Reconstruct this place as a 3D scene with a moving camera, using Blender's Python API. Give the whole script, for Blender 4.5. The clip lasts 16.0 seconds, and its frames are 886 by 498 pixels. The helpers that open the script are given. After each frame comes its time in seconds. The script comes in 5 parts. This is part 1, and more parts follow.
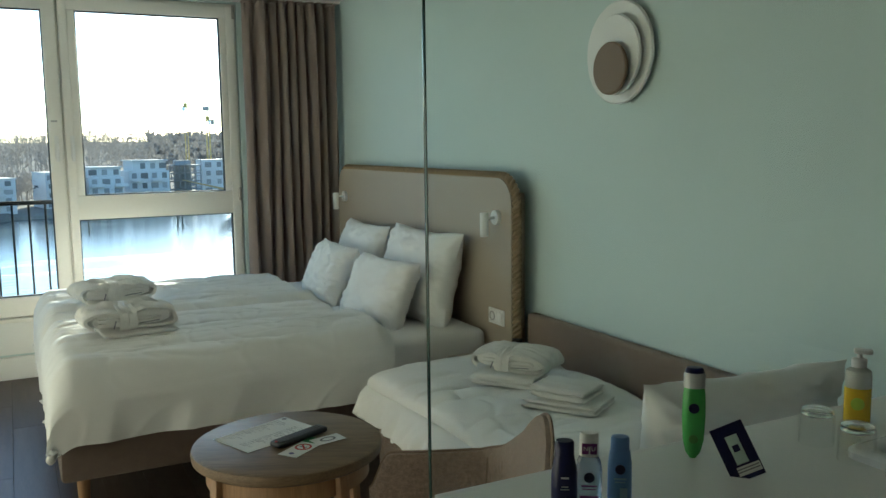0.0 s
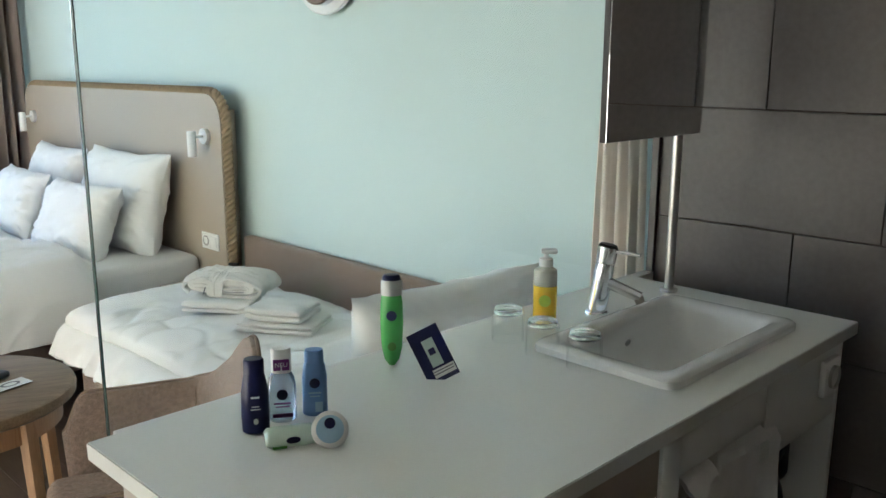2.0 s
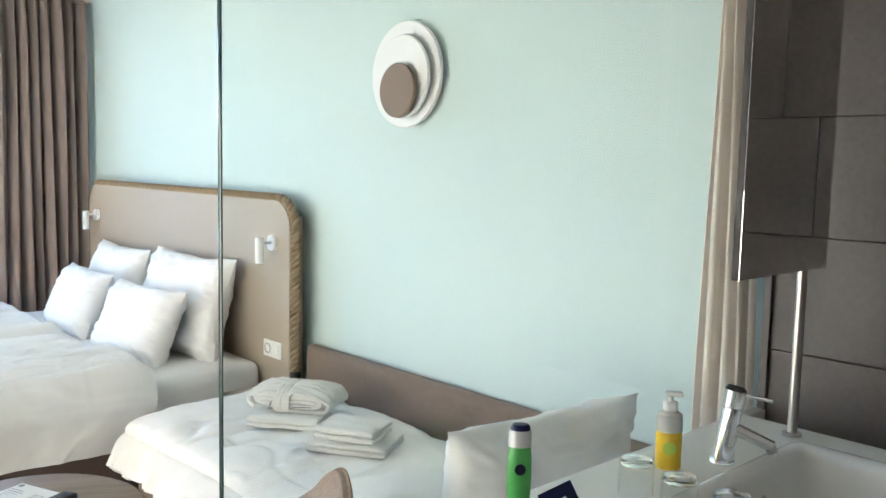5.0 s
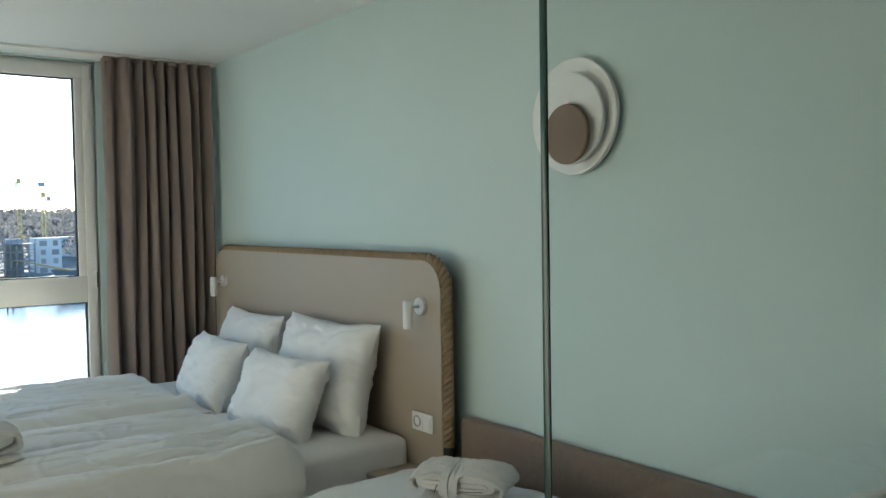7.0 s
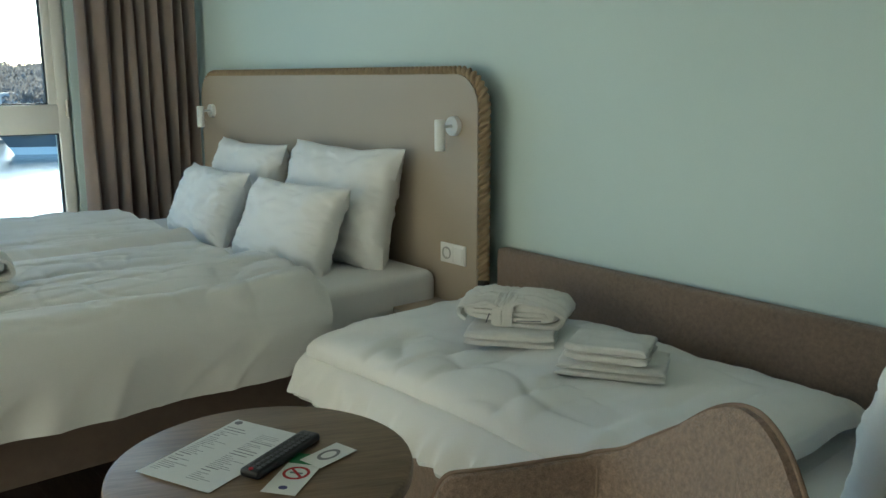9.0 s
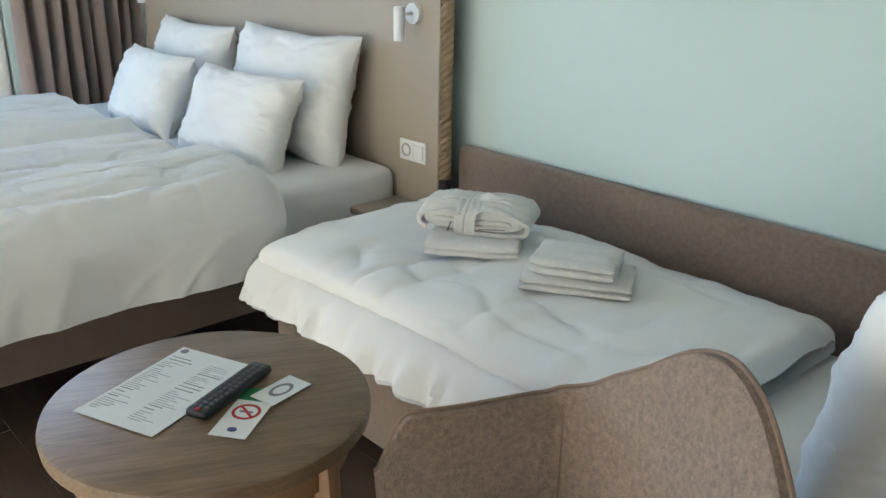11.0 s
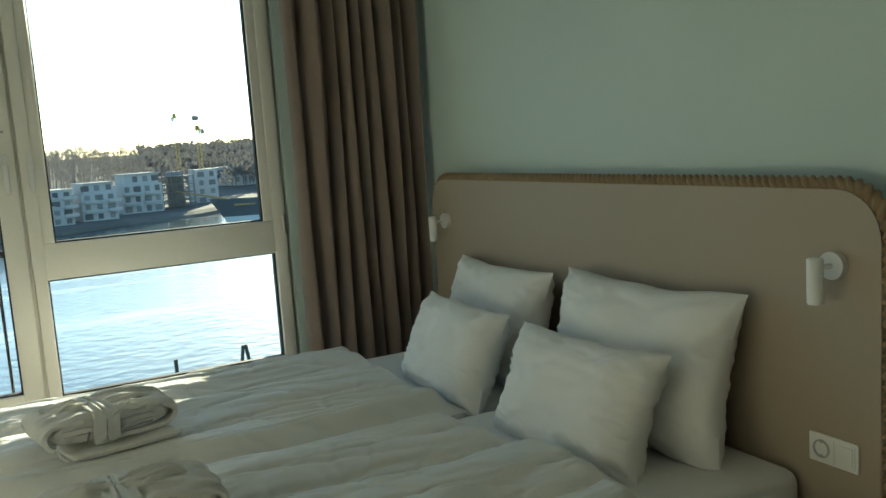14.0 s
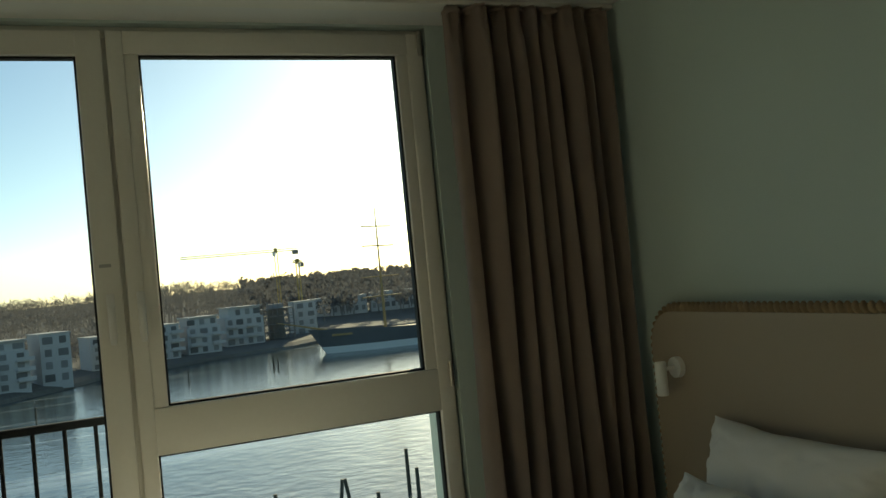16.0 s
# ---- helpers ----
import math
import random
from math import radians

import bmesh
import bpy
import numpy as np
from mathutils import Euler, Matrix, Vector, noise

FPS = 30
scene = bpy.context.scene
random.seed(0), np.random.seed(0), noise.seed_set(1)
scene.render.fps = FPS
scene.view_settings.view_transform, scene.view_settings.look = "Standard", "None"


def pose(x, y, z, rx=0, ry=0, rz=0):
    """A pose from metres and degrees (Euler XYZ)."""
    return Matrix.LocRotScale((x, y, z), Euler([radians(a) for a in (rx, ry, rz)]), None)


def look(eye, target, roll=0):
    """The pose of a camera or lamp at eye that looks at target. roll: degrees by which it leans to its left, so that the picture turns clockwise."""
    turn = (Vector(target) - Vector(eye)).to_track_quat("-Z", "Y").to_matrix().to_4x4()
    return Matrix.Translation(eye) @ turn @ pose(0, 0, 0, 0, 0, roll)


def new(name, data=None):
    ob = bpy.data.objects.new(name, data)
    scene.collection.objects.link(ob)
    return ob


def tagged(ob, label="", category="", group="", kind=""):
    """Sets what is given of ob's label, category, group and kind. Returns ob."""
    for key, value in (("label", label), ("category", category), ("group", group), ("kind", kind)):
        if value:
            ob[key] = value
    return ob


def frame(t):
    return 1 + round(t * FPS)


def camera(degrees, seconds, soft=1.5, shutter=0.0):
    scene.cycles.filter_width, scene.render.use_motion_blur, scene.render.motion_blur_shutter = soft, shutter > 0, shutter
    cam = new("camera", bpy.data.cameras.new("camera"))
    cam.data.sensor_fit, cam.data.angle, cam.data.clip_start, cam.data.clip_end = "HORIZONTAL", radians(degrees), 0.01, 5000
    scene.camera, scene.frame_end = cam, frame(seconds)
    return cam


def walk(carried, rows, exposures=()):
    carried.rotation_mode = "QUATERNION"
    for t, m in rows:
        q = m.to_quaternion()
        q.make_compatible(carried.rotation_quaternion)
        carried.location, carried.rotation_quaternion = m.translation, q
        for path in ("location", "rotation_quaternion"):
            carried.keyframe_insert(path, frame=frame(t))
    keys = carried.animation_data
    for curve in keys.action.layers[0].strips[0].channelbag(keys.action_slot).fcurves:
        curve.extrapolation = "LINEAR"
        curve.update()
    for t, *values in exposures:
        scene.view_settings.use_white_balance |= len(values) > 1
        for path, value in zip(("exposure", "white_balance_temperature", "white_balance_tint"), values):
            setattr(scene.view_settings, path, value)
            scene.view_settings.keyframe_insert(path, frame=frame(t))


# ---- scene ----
cam = camera(55.1, 16.0)
METRES, EYE, TILT, LEAN, TURN = 4.08, 1.53, 0.0, 0.0, -26.7
PATH = [
    (0, (0.038, 0.147, 1.599), (0.937, 1.916, 1.351), -0.7),
    (0.5, (0.068, 0.173, 1.591), (1.111, 1.854, 1.301), -0.35),
    (1, (0.094, 0.182, 1.566), (1.277, 1.757, 1.22), -0.0),
    (1.5, (0.132, 0.186, 1.554), (1.42, 1.663, 1.157), -0.1),
    (2, (0.146, 0.172, 1.555), (1.53, 1.552, 1.132), 0.2),
    (2.5, (0.163, 0.172, 1.546), (1.602, 1.489, 1.108), 0.7),
    (3, (0.182, 0.188, 1.537), (1.644, 1.471, 1.07), 0.9),
    (3.5, (0.195, 0.225, 1.544), (1.648, 1.524, 1.092), 1.5),
    (4, (0.178, 0.277, 1.564), (1.54, 1.699, 1.21), 2.4),
    (4.2, (0.167, 0.299, 1.576), (1.488, 1.765, 1.254), 2.4),
    (6.3, (0.012, 0.568, 1.646), (1.438, 1.969, 1.591), -0.1),
    (6.5, (0.017, 0.62, 1.641), (1.366, 2.095, 1.57), -0.2),
    (7, (0.091, 0.832, 1.606), (1.289, 2.431, 1.531), -0.9),
    (7.5, (0.083, 0.943, 1.592), (1.209, 2.592, 1.477), -0.2),
    (8, (0.06, 1.086, 1.569), (1.215, 2.711, 1.402), -1.1),
    (8.5, (0.009, 1.179, 1.487), (1.224, 2.754, 1.284), -0.1),
    (9, (0.046, 1.293, 1.406), (1.3, 2.8, 1.011), -0.1),
    (9.5, (0.104, 1.374, 1.372), (1.397, 2.795, 0.814), -0.2),
    (9.7, (0.127, 1.398, 1.36), (1.441, 2.778, 0.749), 0.3),
    (11.8, (0.147, 1.433, 1.527), (1.357, 2.866, 0.832), 0.7),
    (12, (0.144, 1.464, 1.523), (1.29, 2.965, 0.868), 0.2),
    (12.5, (0.18, 1.641, 1.57), (1.194, 3.275, 1.022), -1.5),
    (13, (0.285, 1.88, 1.565), (1.188, 3.611, 1.131), -2.8),
    (13.5, (0.338, 2.132, 1.604), (1.194, 3.909, 1.271), -3.1),
    (14, (0.319, 2.354, 1.617), (1.224, 4.119, 1.36), -3.9),
    (14.5, (0.304, 2.592, 1.625), (1.206, 4.368, 1.449), -5.0),
    (15, (0.314, 2.875, 1.624), (1.139, 4.696, 1.574), -3.6),
    (15.5, (0.319, 3.203, 1.625), (1.118, 5.037, 1.626), -4.1),
    (16, (0.352, 3.446, 1.638), (1.086, 5.305, 1.695), -5.6),
]
EXPOSURES = [(0.0, 2.1, 6000, -7), (1.0, 2.9, 5950, -1), (2.0, 3.5, 5700, 7), (3.5, 4.0, 5650, 10), (4.2, 3.95, 5700, 11), (6.5, 3.1, 5800, 4), (7.0, 2.4, 5850, 1), (7.5, 2.15, 6000, -3), (8.5, 2.0, 6050, -8), (9.0, 2.35, 5850, -6), (9.7, 3.0, 5600, 2), (12.0, 3.25, 5700, 7), (12.5, 2.9, 5750, 0), (13.0, 2.3, 6200, -8), (14.0, 1.5, 6700, -11), (14.5, 1.2, 6950, -11), (15.0, 0.85, 7100, -11), (16.0, 0.25, 7800, -10)]
walk(cam, [(t, look(eye, target, roll)) for t, eye, target, roll in PATH], EXPOSURES)

# ---- world and sun ----
SUN_AZ, SUN_EL = radians(28), radians(14)
world = bpy.data.worlds.new("world")
scene.world = world
world.use_nodes = True
wn, wl = world.node_tree.nodes, world.node_tree.links
sky = wn.new("ShaderNodeTexSky")
sky.sky_type = "NISHITA"
sky.sun_disc = False
sky.sun_elevation, sky.sun_rotation = SUN_EL, SUN_AZ
sky.air_density, sky.dust_density, sky.ozone_density = 0.75, 0.5, 3.0
wn["Background"].inputs[1].default_value = 0.14
wl.new(sky.outputs[0], wn["Background"].inputs[0])
sun_data = bpy.data.lights.new("sun", "SUN")
sun_data.energy, sun_data.angle, sun_data.color = 5.0, radians(0.5), (1.0, 0.88, 0.72)
sun = new("sun", sun_data)
sun_dir = Vector((math.sin(SUN_AZ) * math.cos(SUN_EL), math.cos(SUN_AZ) * math.cos(SUN_EL), math.sin(SUN_EL)))
sun.matrix_world = look(sun_dir * 60, (0, 0, 0))


# ---- materials ----
def mat(name, col, rough=0.6, metal=0.0, var=0.1, scale=6.0, fine=90.0, bump=0.1, dist=0.002, stretch=(1, 1, 1), sheen=0.0,
        spec=0.5, trans=0.0, ior=1.45, rand=0.0, island=0.0, coat=0.0, weave=0.0, dark=0.6):
    m = bpy.data.materials.new(name)
    m.use_nodes = True
    n, l = m.node_tree.nodes, m.node_tree.links
    b = n["Principled BSDF"]
    b.inputs["Roughness"].default_value = rough
    b.inputs["Metallic"].default_value = metal
    b.inputs["Sheen Weight"].default_value = sheen
    b.inputs["Specular IOR Level"].default_value = spec
    b.inputs["Transmission Weight"].default_value = trans
    b.inputs["IOR"].default_value = ior
    b.inputs["Coat Weight"].default_value = coat
    tc = n.new("ShaderNodeTexCoord")
    mp = n.new("ShaderNodeMapping")
    mp.inputs["Scale"].default_value = stretch
    l.new(tc.outputs["Object"], mp.inputs["Vector"])
    big = n.new("ShaderNodeTexNoise")
    big.inputs["Scale"].default_value, big.inputs["Detail"].default_value = scale, 4
    small = n.new("ShaderNodeTexNoise")
    small.inputs["Scale"].default_value, small.inputs["Detail"].default_value = fine, 3
    l.new(mp.outputs[0], big.inputs["Vector"])
    l.new(mp.outputs[0], small.inputs["Vector"])
    add = n.new("ShaderNodeMath")
    add.operation = "ADD"
    l.new(big.outputs[0], add.inputs[0])
    l.new(small.outputs[0], add.inputs[1])
    mr = n.new("ShaderNodeMapRange")
    mr.inputs["From Min"].default_value, mr.inputs["From Max"].default_value = 0.65, 1.35
    l.new(add.outputs[0], mr.inputs["Value"])
    mix = n.new("ShaderNodeMix")
    mix.data_type = "RGBA"
    lo = [c * (1 - var) for c in col]
    hi = [min(1.0, c * (1 + var)) for c in col]
    mix.inputs[6].default_value = (*lo, 1)
    mix.inputs[7].default_value = (*hi, 1)
    l.new(mr.outputs[0], mix.inputs[0])
    out = mix.outputs[2]
    if rand or island:
        hsv = n.new("ShaderNodeHueSaturation")
        m2 = n.new("ShaderNodeMapRange")
        k = rand or island
        m2.inputs["To Min"].default_value, m2.inputs["To Max"].default_value = 1 - k, 1 + k
        if rand:
            l.new(n.new("ShaderNodeObjectInfo").outputs["Random"], m2.inputs["Value"])
        else:
            l.new(n.new("ShaderNodeNewGeometry").outputs["Random Per Island"], m2.inputs["Value"])
        l.new(m2.outputs[0], hsv.inputs["Value"])
        l.new(out, hsv.inputs["Color"])
        out = hsv.outputs[0]
    l.new(out, b.inputs["Base Color"])
    if bump:
        bp = n.new("ShaderNodeBump")
        bp.inputs["Strength"].default_value, bp.inputs["Distance"].default_value = bump, dist
        h = small.outputs[0]
        if weave:
            hs = []
            for ax in ("X", "Y", "Z"):
                wv = n.new("ShaderNodeTexWave")
                wv.bands_direction = ax
                wv.inputs["Scale"].default_value, wv.inputs["Distortion"].default_value = weave, 1.5
                l.new(tc.outputs["Object"], wv.inputs["Vector"])
                hs.append(wv.outputs["Fac"])
            for o in hs:
                a = n.new("ShaderNodeMath")
                a.operation = "ADD"
                l.new(h, a.inputs[0])
                l.new(o, a.inputs[1])
                h = a.outputs[0]
        l.new(h, bp.inputs["Height"])
        l.new(bp.outputs[0], b.inputs["Normal"])
    return m


def wood(name, c1, c2, axis="X", scale=3.0, rough=0.45, rand=0.0, coat=0.0):
    """Wood with long grain along one axis."""
    st = {"X": (0.12, 1.6, 1.6), "Y": (1.6, 0.12, 1.6), "Z": (1.6, 1.6, 0.12)}[axis]
    m = mat(name, c1, rough=rough, scale=scale * 6, fine=140, bump=0.12, dist=0.001, stretch=st, rand=rand, coat=coat)
    for nd in m.node_tree.nodes:
        if nd.type == "MIX":
            nd.inputs[6].default_value, nd.inputs[7].default_value = (*c1, 1), (*c2, 1)
    return m


def glass(name, tint=(1, 1, 1), ior=1.45):
    """Clear thin glass: it lets light straight through and mirrors by Fresnel."""
    m = bpy.data.materials.new(name)
    m.use_nodes = True
    n, l = m.node_tree.nodes, m.node_tree.links
    n.remove(n["Principled BSDF"])
    tr = n.new("ShaderNodeBsdfTransparent")
    tr.inputs[0].default_value = (*tint, 1)
    gl = n.new("ShaderNodeBsdfGlossy")
    gl.inputs["Roughness"].default_value = 0.0
    lw = n.new("ShaderNodeLayerWeight")
    lw.inputs[0].default_value = 0.5
    pw = n.new("ShaderNodeMath")
    pw.operation, pw.inputs[1].default_value = "POWER", 5.0
    l.new(lw.outputs["Facing"], pw.inputs[0])
    ma = n.new("ShaderNodeMath")
    ma.operation = "MULTIPLY_ADD"
    f0 = ((ior - 1) / (ior + 1)) ** 2
    ma.inputs[1].default_value, ma.inputs[2].default_value = 0.8 * (1 - f0), f0
    l.new(pw.outputs[0], ma.inputs[0])
    mx = n.new("ShaderNodeMixShader")
    l.new(ma.outputs[0], mx.inputs[0])
    l.new(tr.outputs[0], mx.inputs[1])
    l.new(gl.outputs[0], mx.inputs[2])
    l.new(mx.outputs[0], n["Material Output"].inputs[0])
    return m


def thin_cloth(m, share):
    """Lets part of the light through a cloth."""
    n, l = m.node_tree.nodes, m.node_tree.links
    b = n["Principled BSDF"]
    t = n.new("ShaderNodeBsdfTranslucent")
    l.new(b.inputs["Base Color"].links[0].from_socket, t.inputs[0])
    mx = n.new("ShaderNodeMixShader")
    mx.inputs[0].default_value = share
    l.new(b.outputs[0], mx.inputs[1])
    l.new(t.outputs[0], mx.inputs[2])
    l.new(mx.outputs[0], n["Material Output"].inputs[0])
    return m


M = dict(
    mint=mat("mint_paint", (0.575, 0.685, 0.665), 0.75, var=0.025, scale=1.5, fine=220, bump=0.08, dist=0.0008),
    white=mat("white_paint", (0.80, 0.80, 0.77), 0.7, var=0.02, scale=1.5, fine=200, bump=0.06, dist=0.0008),
    taupe=mat("unseen_wall_taupe", (0.17, 0.15, 0.13), 0.75, var=0.04, scale=1.5, fine=200, bump=0.06, dist=0.0008),
    ceil=mat("ceiling_paint", (0.82, 0.82, 0.80), 0.85, var=0.015, scale=1.0, fine=160, bump=0.06, dist=0.001),
    frame=mat("window_plastic", (0.82, 0.80, 0.74), 0.35, var=0.02, scale=3, fine=60, bump=0.02),
    gasket=mat("rubber_gasket", (0.02, 0.02, 0.02), 0.7, var=0.2),
    tile=mat("brown_tile", (0.098, 0.083, 0.073), 0.42, var=0.16, scale=5, fine=55, bump=0.10, dist=0.0015, rand=0.06),
    grout=mat("grout", (0.075, 0.05, 0.04), 0.9, var=0.15),
    plank=wood("floor_plank", (0.045, 0.030, 0.022), (0.088, 0.060, 0.043), "Y", 3, 0.42, rand=0.16),
    gap=mat("floor_gap", (0.02, 0.014, 0.01), 0.9),
    linen=mat("white_linen", (0.80, 0.80, 0.78), 0.85, var=0.025, scale=4, fine=300, bump=0.15, dist=0.001, sheen=0.1),
    sheet=mat("white_sheet", (0.78, 0.78, 0.77), 0.85, var=0.02, scale=4, fine=300, bump=0.15, dist=0.001, sheen=0.1),
    terry=mat("white_terry", (0.80, 0.79, 0.75), 0.95, var=0.06, scale=40, fine=420, bump=0.9, dist=0.004, sheen=0.3),
    terry_edge=mat("terry_piping", (0.16, 0.17, 0.20), 0.9, var=0.1),
    box=mat("brown_upholstery", (0.17, 0.125, 0.10), 0.9, var=0.12, scale=25, fine=500, bump=0.5, dist=0.001, sheen=0.2, weave=160),
    hb=mat("headboard_laminate", (0.385, 0.325, 0.252), 0.5, var=0.025, scale=2, fine=250, bump=0.05, dist=0.0005),
    rope=mat("jute_rope", (0.31, 0.225, 0.135), 0.85, var=0.22, scale=30, fine=300, bump=0.8, dist=0.002),
    black=mat("black_plastic", (0.018, 0.018, 0.02), 0.4, var=0.1),
    felt=mat("rail_felt", (0.235, 0.165, 0.118), 0.92, var=0.28, scale=70, fine=320, bump=0.6, dist=0.001, sheen=0.3, weave=220),
    chair=mat("chair_fabric", (0.40, 0.285, 0.21), 0.95, var=0.42, scale=90, fine=300, bump=0.8, dist=0.0015, sheen=0.3, weave=240),
    seam=mat("chair_seam", (0.25, 0.18, 0.135), 0.9, var=0.15),
    oak=wood("oak_top", (0.145, 0.096, 0.055), (0.275, 0.192, 0.115), "X", 3, 0.5),
    oakleg=wood("oak_leg", (0.30, 0.17, 0.085), (0.46, 0.28, 0.15), "Z", 3, 0.45),
    curtain=thin_cloth(mat("curtain_cloth", (0.43, 0.345, 0.295), 0.9, var=0.08, scale=8, fine=380, bump=0.3, dist=0.001, sheen=0.25, weave=260), 0.45),
    curtain2=thin_cloth(mat("bath_curtain_cloth", (0.86, 0.79, 0.71), 0.9, var=0.06, scale=8, fine=380, bump=0.3, dist=0.001, sheen=0.2), 0.3),
    top=mat("counter_laminate", (0.80, 0.82, 0.78), 0.32, var=0.02, scale=3, fine=200, bump=0.03, dist=0.0004),
    topedge=mat("counter_edge", (0.60, 0.60, 0.56), 0.4, var=0.03),
    cab=mat("cabinet_beige", (0.42, 0.36, 0.30), 0.5, var=0.03, scale=3, fine=200, bump=0.04),
    ceramic=mat("white_ceramic", (0.80, 0.81, 0.79), 0.12, var=0.015, bump=0.0, coat=0.3),
    chrome=mat("chrome", (0.78, 0.78, 0.78), 0.08, 1.0, var=0.02, bump=0.0),
    steel=mat("brushed_steel", (0.50, 0.47, 0.44), 0.3, 1.0, var=0.05, bump=0.05),
    mirror=mat("mirror_silver", (0.75, 0.76, 0.76), 0.02, 1.0, var=0.0, bump=0.0),
    mirror_edge=mat("mirror_back", (0.05, 0.045, 0.042), 0.5),
    glass=glass("clear_glass", (0.975, 0.99, 0.985), 1.35),
    pane=glass("window_glass", (0.985, 0.99, 0.985), 1.25),
    tumbler=glass("tumbler_glass", (0.992, 0.997, 0.995), 1.5),
    glassedge=mat("glass_edge", (0.03, 0.07, 0.06), 0.15, var=0.1, bump=0.0),
    lampwhite=mat("lamp_white", (0.82, 0.82, 0.80), 0.45, var=0.01, bump=0.0),
    lampbrown=mat("lamp_brown", (0.20, 0.135, 0.085), 0.5, var=0.05),
    plastic=mat("white_plastic", (0.80, 0.80, 0.78), 0.35, var=0.01, bump=0.0),
    grey=mat("grey_plastic", (0.45, 0.45, 0.44), 0.4, var=0.02, bump=0.0),
    iron=mat("black_iron", (0.015, 0.017, 0.02), 0.75, var=0.2, spec=0.15),
)


# ---- building helpers ----
def thing(name, label, category, group="", at=None):
    ob = new(name)
    if at is not None:
        ob.matrix_world = at
    return tagged(ob, label, category, group)


def finish(name, bm, material, smooth=True):
    bmesh.ops.recalc_face_normals(bm, faces=bm.faces)
    me = bpy.data.meshes.new(name)
    bm.to_mesh(me)
    bm.free()
    me.materials.append(material)
    if smooth:
        me.shade_smooth()
        me.set_sharp_from_angle(angle=radians(38))
    return me


def part(name, bm, material, parent, label="", smooth=True):
    ob = new(name, finish(name, bm, material, smooth))
    ob.parent = parent
    return tagged(ob, label)


def struct(name, bm, material, label, category, smooth=False):
    return tagged(new(name, finish(name, bm, material, smooth)), label, category, "", "structure")


def solo(name, bm, material, label, category, group="", smooth=True):
    return tagged(new(name, finish(name, bm, material, smooth)), label, category, group)


def box(x0, x1, y0, y1, z0, z1, bevel=0.0, bm=None, seg=2):
    own = bm or bmesh.new()
    b2 = bmesh.new()
    m = Matrix.Translation(((x0 + x1) / 2, (y0 + y1) / 2, (z0 + z1) / 2)) @ Matrix.Diagonal((abs(x1 - x0), abs(y1 - y0), abs(z1 - z0), 1))
    bmesh.ops.create_cube(b2, size=1, matrix=m)
    if bevel:
        bmesh.ops.bevel(b2, geom=b2.edges[:], offset=bevel, segments=seg, affect="EDGES", profile=0.5)
    return merge(own, b2)


def merge(bm, other):
    me = bpy.data.meshes.new("tmp")
    other.to_mesh(me)
    other.free()
    bm.from_mesh(me)
    bpy.data.meshes.remove(me)
    return bm


def rod(p0, p1, r0, r1=None, seg=16, bm=None):
    bm = bm or bmesh.new()
    p0, p1 = Vector(p0), Vector(p1)
    d = p1 - p0
    m = Matrix.Translation((p0 + p1) / 2) @ d.to_track_quat("Z", "Y").to_matrix().to_4x4()
    bmesh.ops.create_cone(bm, cap_ends=True, segments=seg, radius1=r0, radius2=r0 if r1 is None else r1, depth=d.length, matrix=m)
    return bm


def lathe(profile, seg=32, sx=1.0, sy=1.0, bm=None, close=True):
    bm = bm or bmesh.new()
    rings = []
    for r, z in profile:
        if r < 1e-5:
            rings.append([bm.verts.new((0, 0, z))])
        else:
            rings.append([bm.verts.new((r * sx * math.cos(2 * math.pi * i / seg), r * sy * math.sin(2 * math.pi * i / seg), z)) for i in range(seg)])
    for a, b in zip(rings, rings[1:]):
        for i in range(seg):
            j = (i + 1) % seg
            if len(a) == 1 and len(b) == 1:
                continue
            if len(a) == 1:
                bm.faces.new((a[0], b[j], b[i]))
            elif len(b) == 1:
                bm.faces.new((a[i], a[j], b[0]))
            else:
                bm.faces.new((a[i], a[j], b[j], b[i]))
    if close:
        for ring in (rings[0], rings[-1]):
            if len(ring) > 2:
                bm.faces.new(ring)
    return bm


def grid(f, nu, nv, wrap_u=False, bm=None):
    bm = bm or bmesh.new()
    vs = [[bm.verts.new(f(i / (nu if wrap_u else nu - 1), j / (nv - 1))) for j in range(nv)] for i in range(nu)]
    for i in range(nu if wrap_u else nu - 1):
        k = (i + 1) % nu
        for j in range(nv - 1):
            bm.faces.new((vs[i][j], vs[k][j], vs[k][j + 1], vs[i][j + 1]))
    return bm


def thick(bm, t):
    """Gives an open sheet a thickness, with closed rims."""
    bmesh.ops.recalc_face_normals(bm, faces=bm.faces)
    bm.normal_update()
    verts, faces = bm.verts[:], bm.faces[:]
    rims = [tuple(e.verts) for e in bm.edges if e.is_boundary]
    low = {v: bm.verts.new(v.co - v.normal * t) for v in verts}
    for f in faces:
        bm.faces.new([low[v] for v in reversed(f.verts)])
    for a, b in rims:
        bm.faces.new((a, b, low[b], low[a]))
    return bm


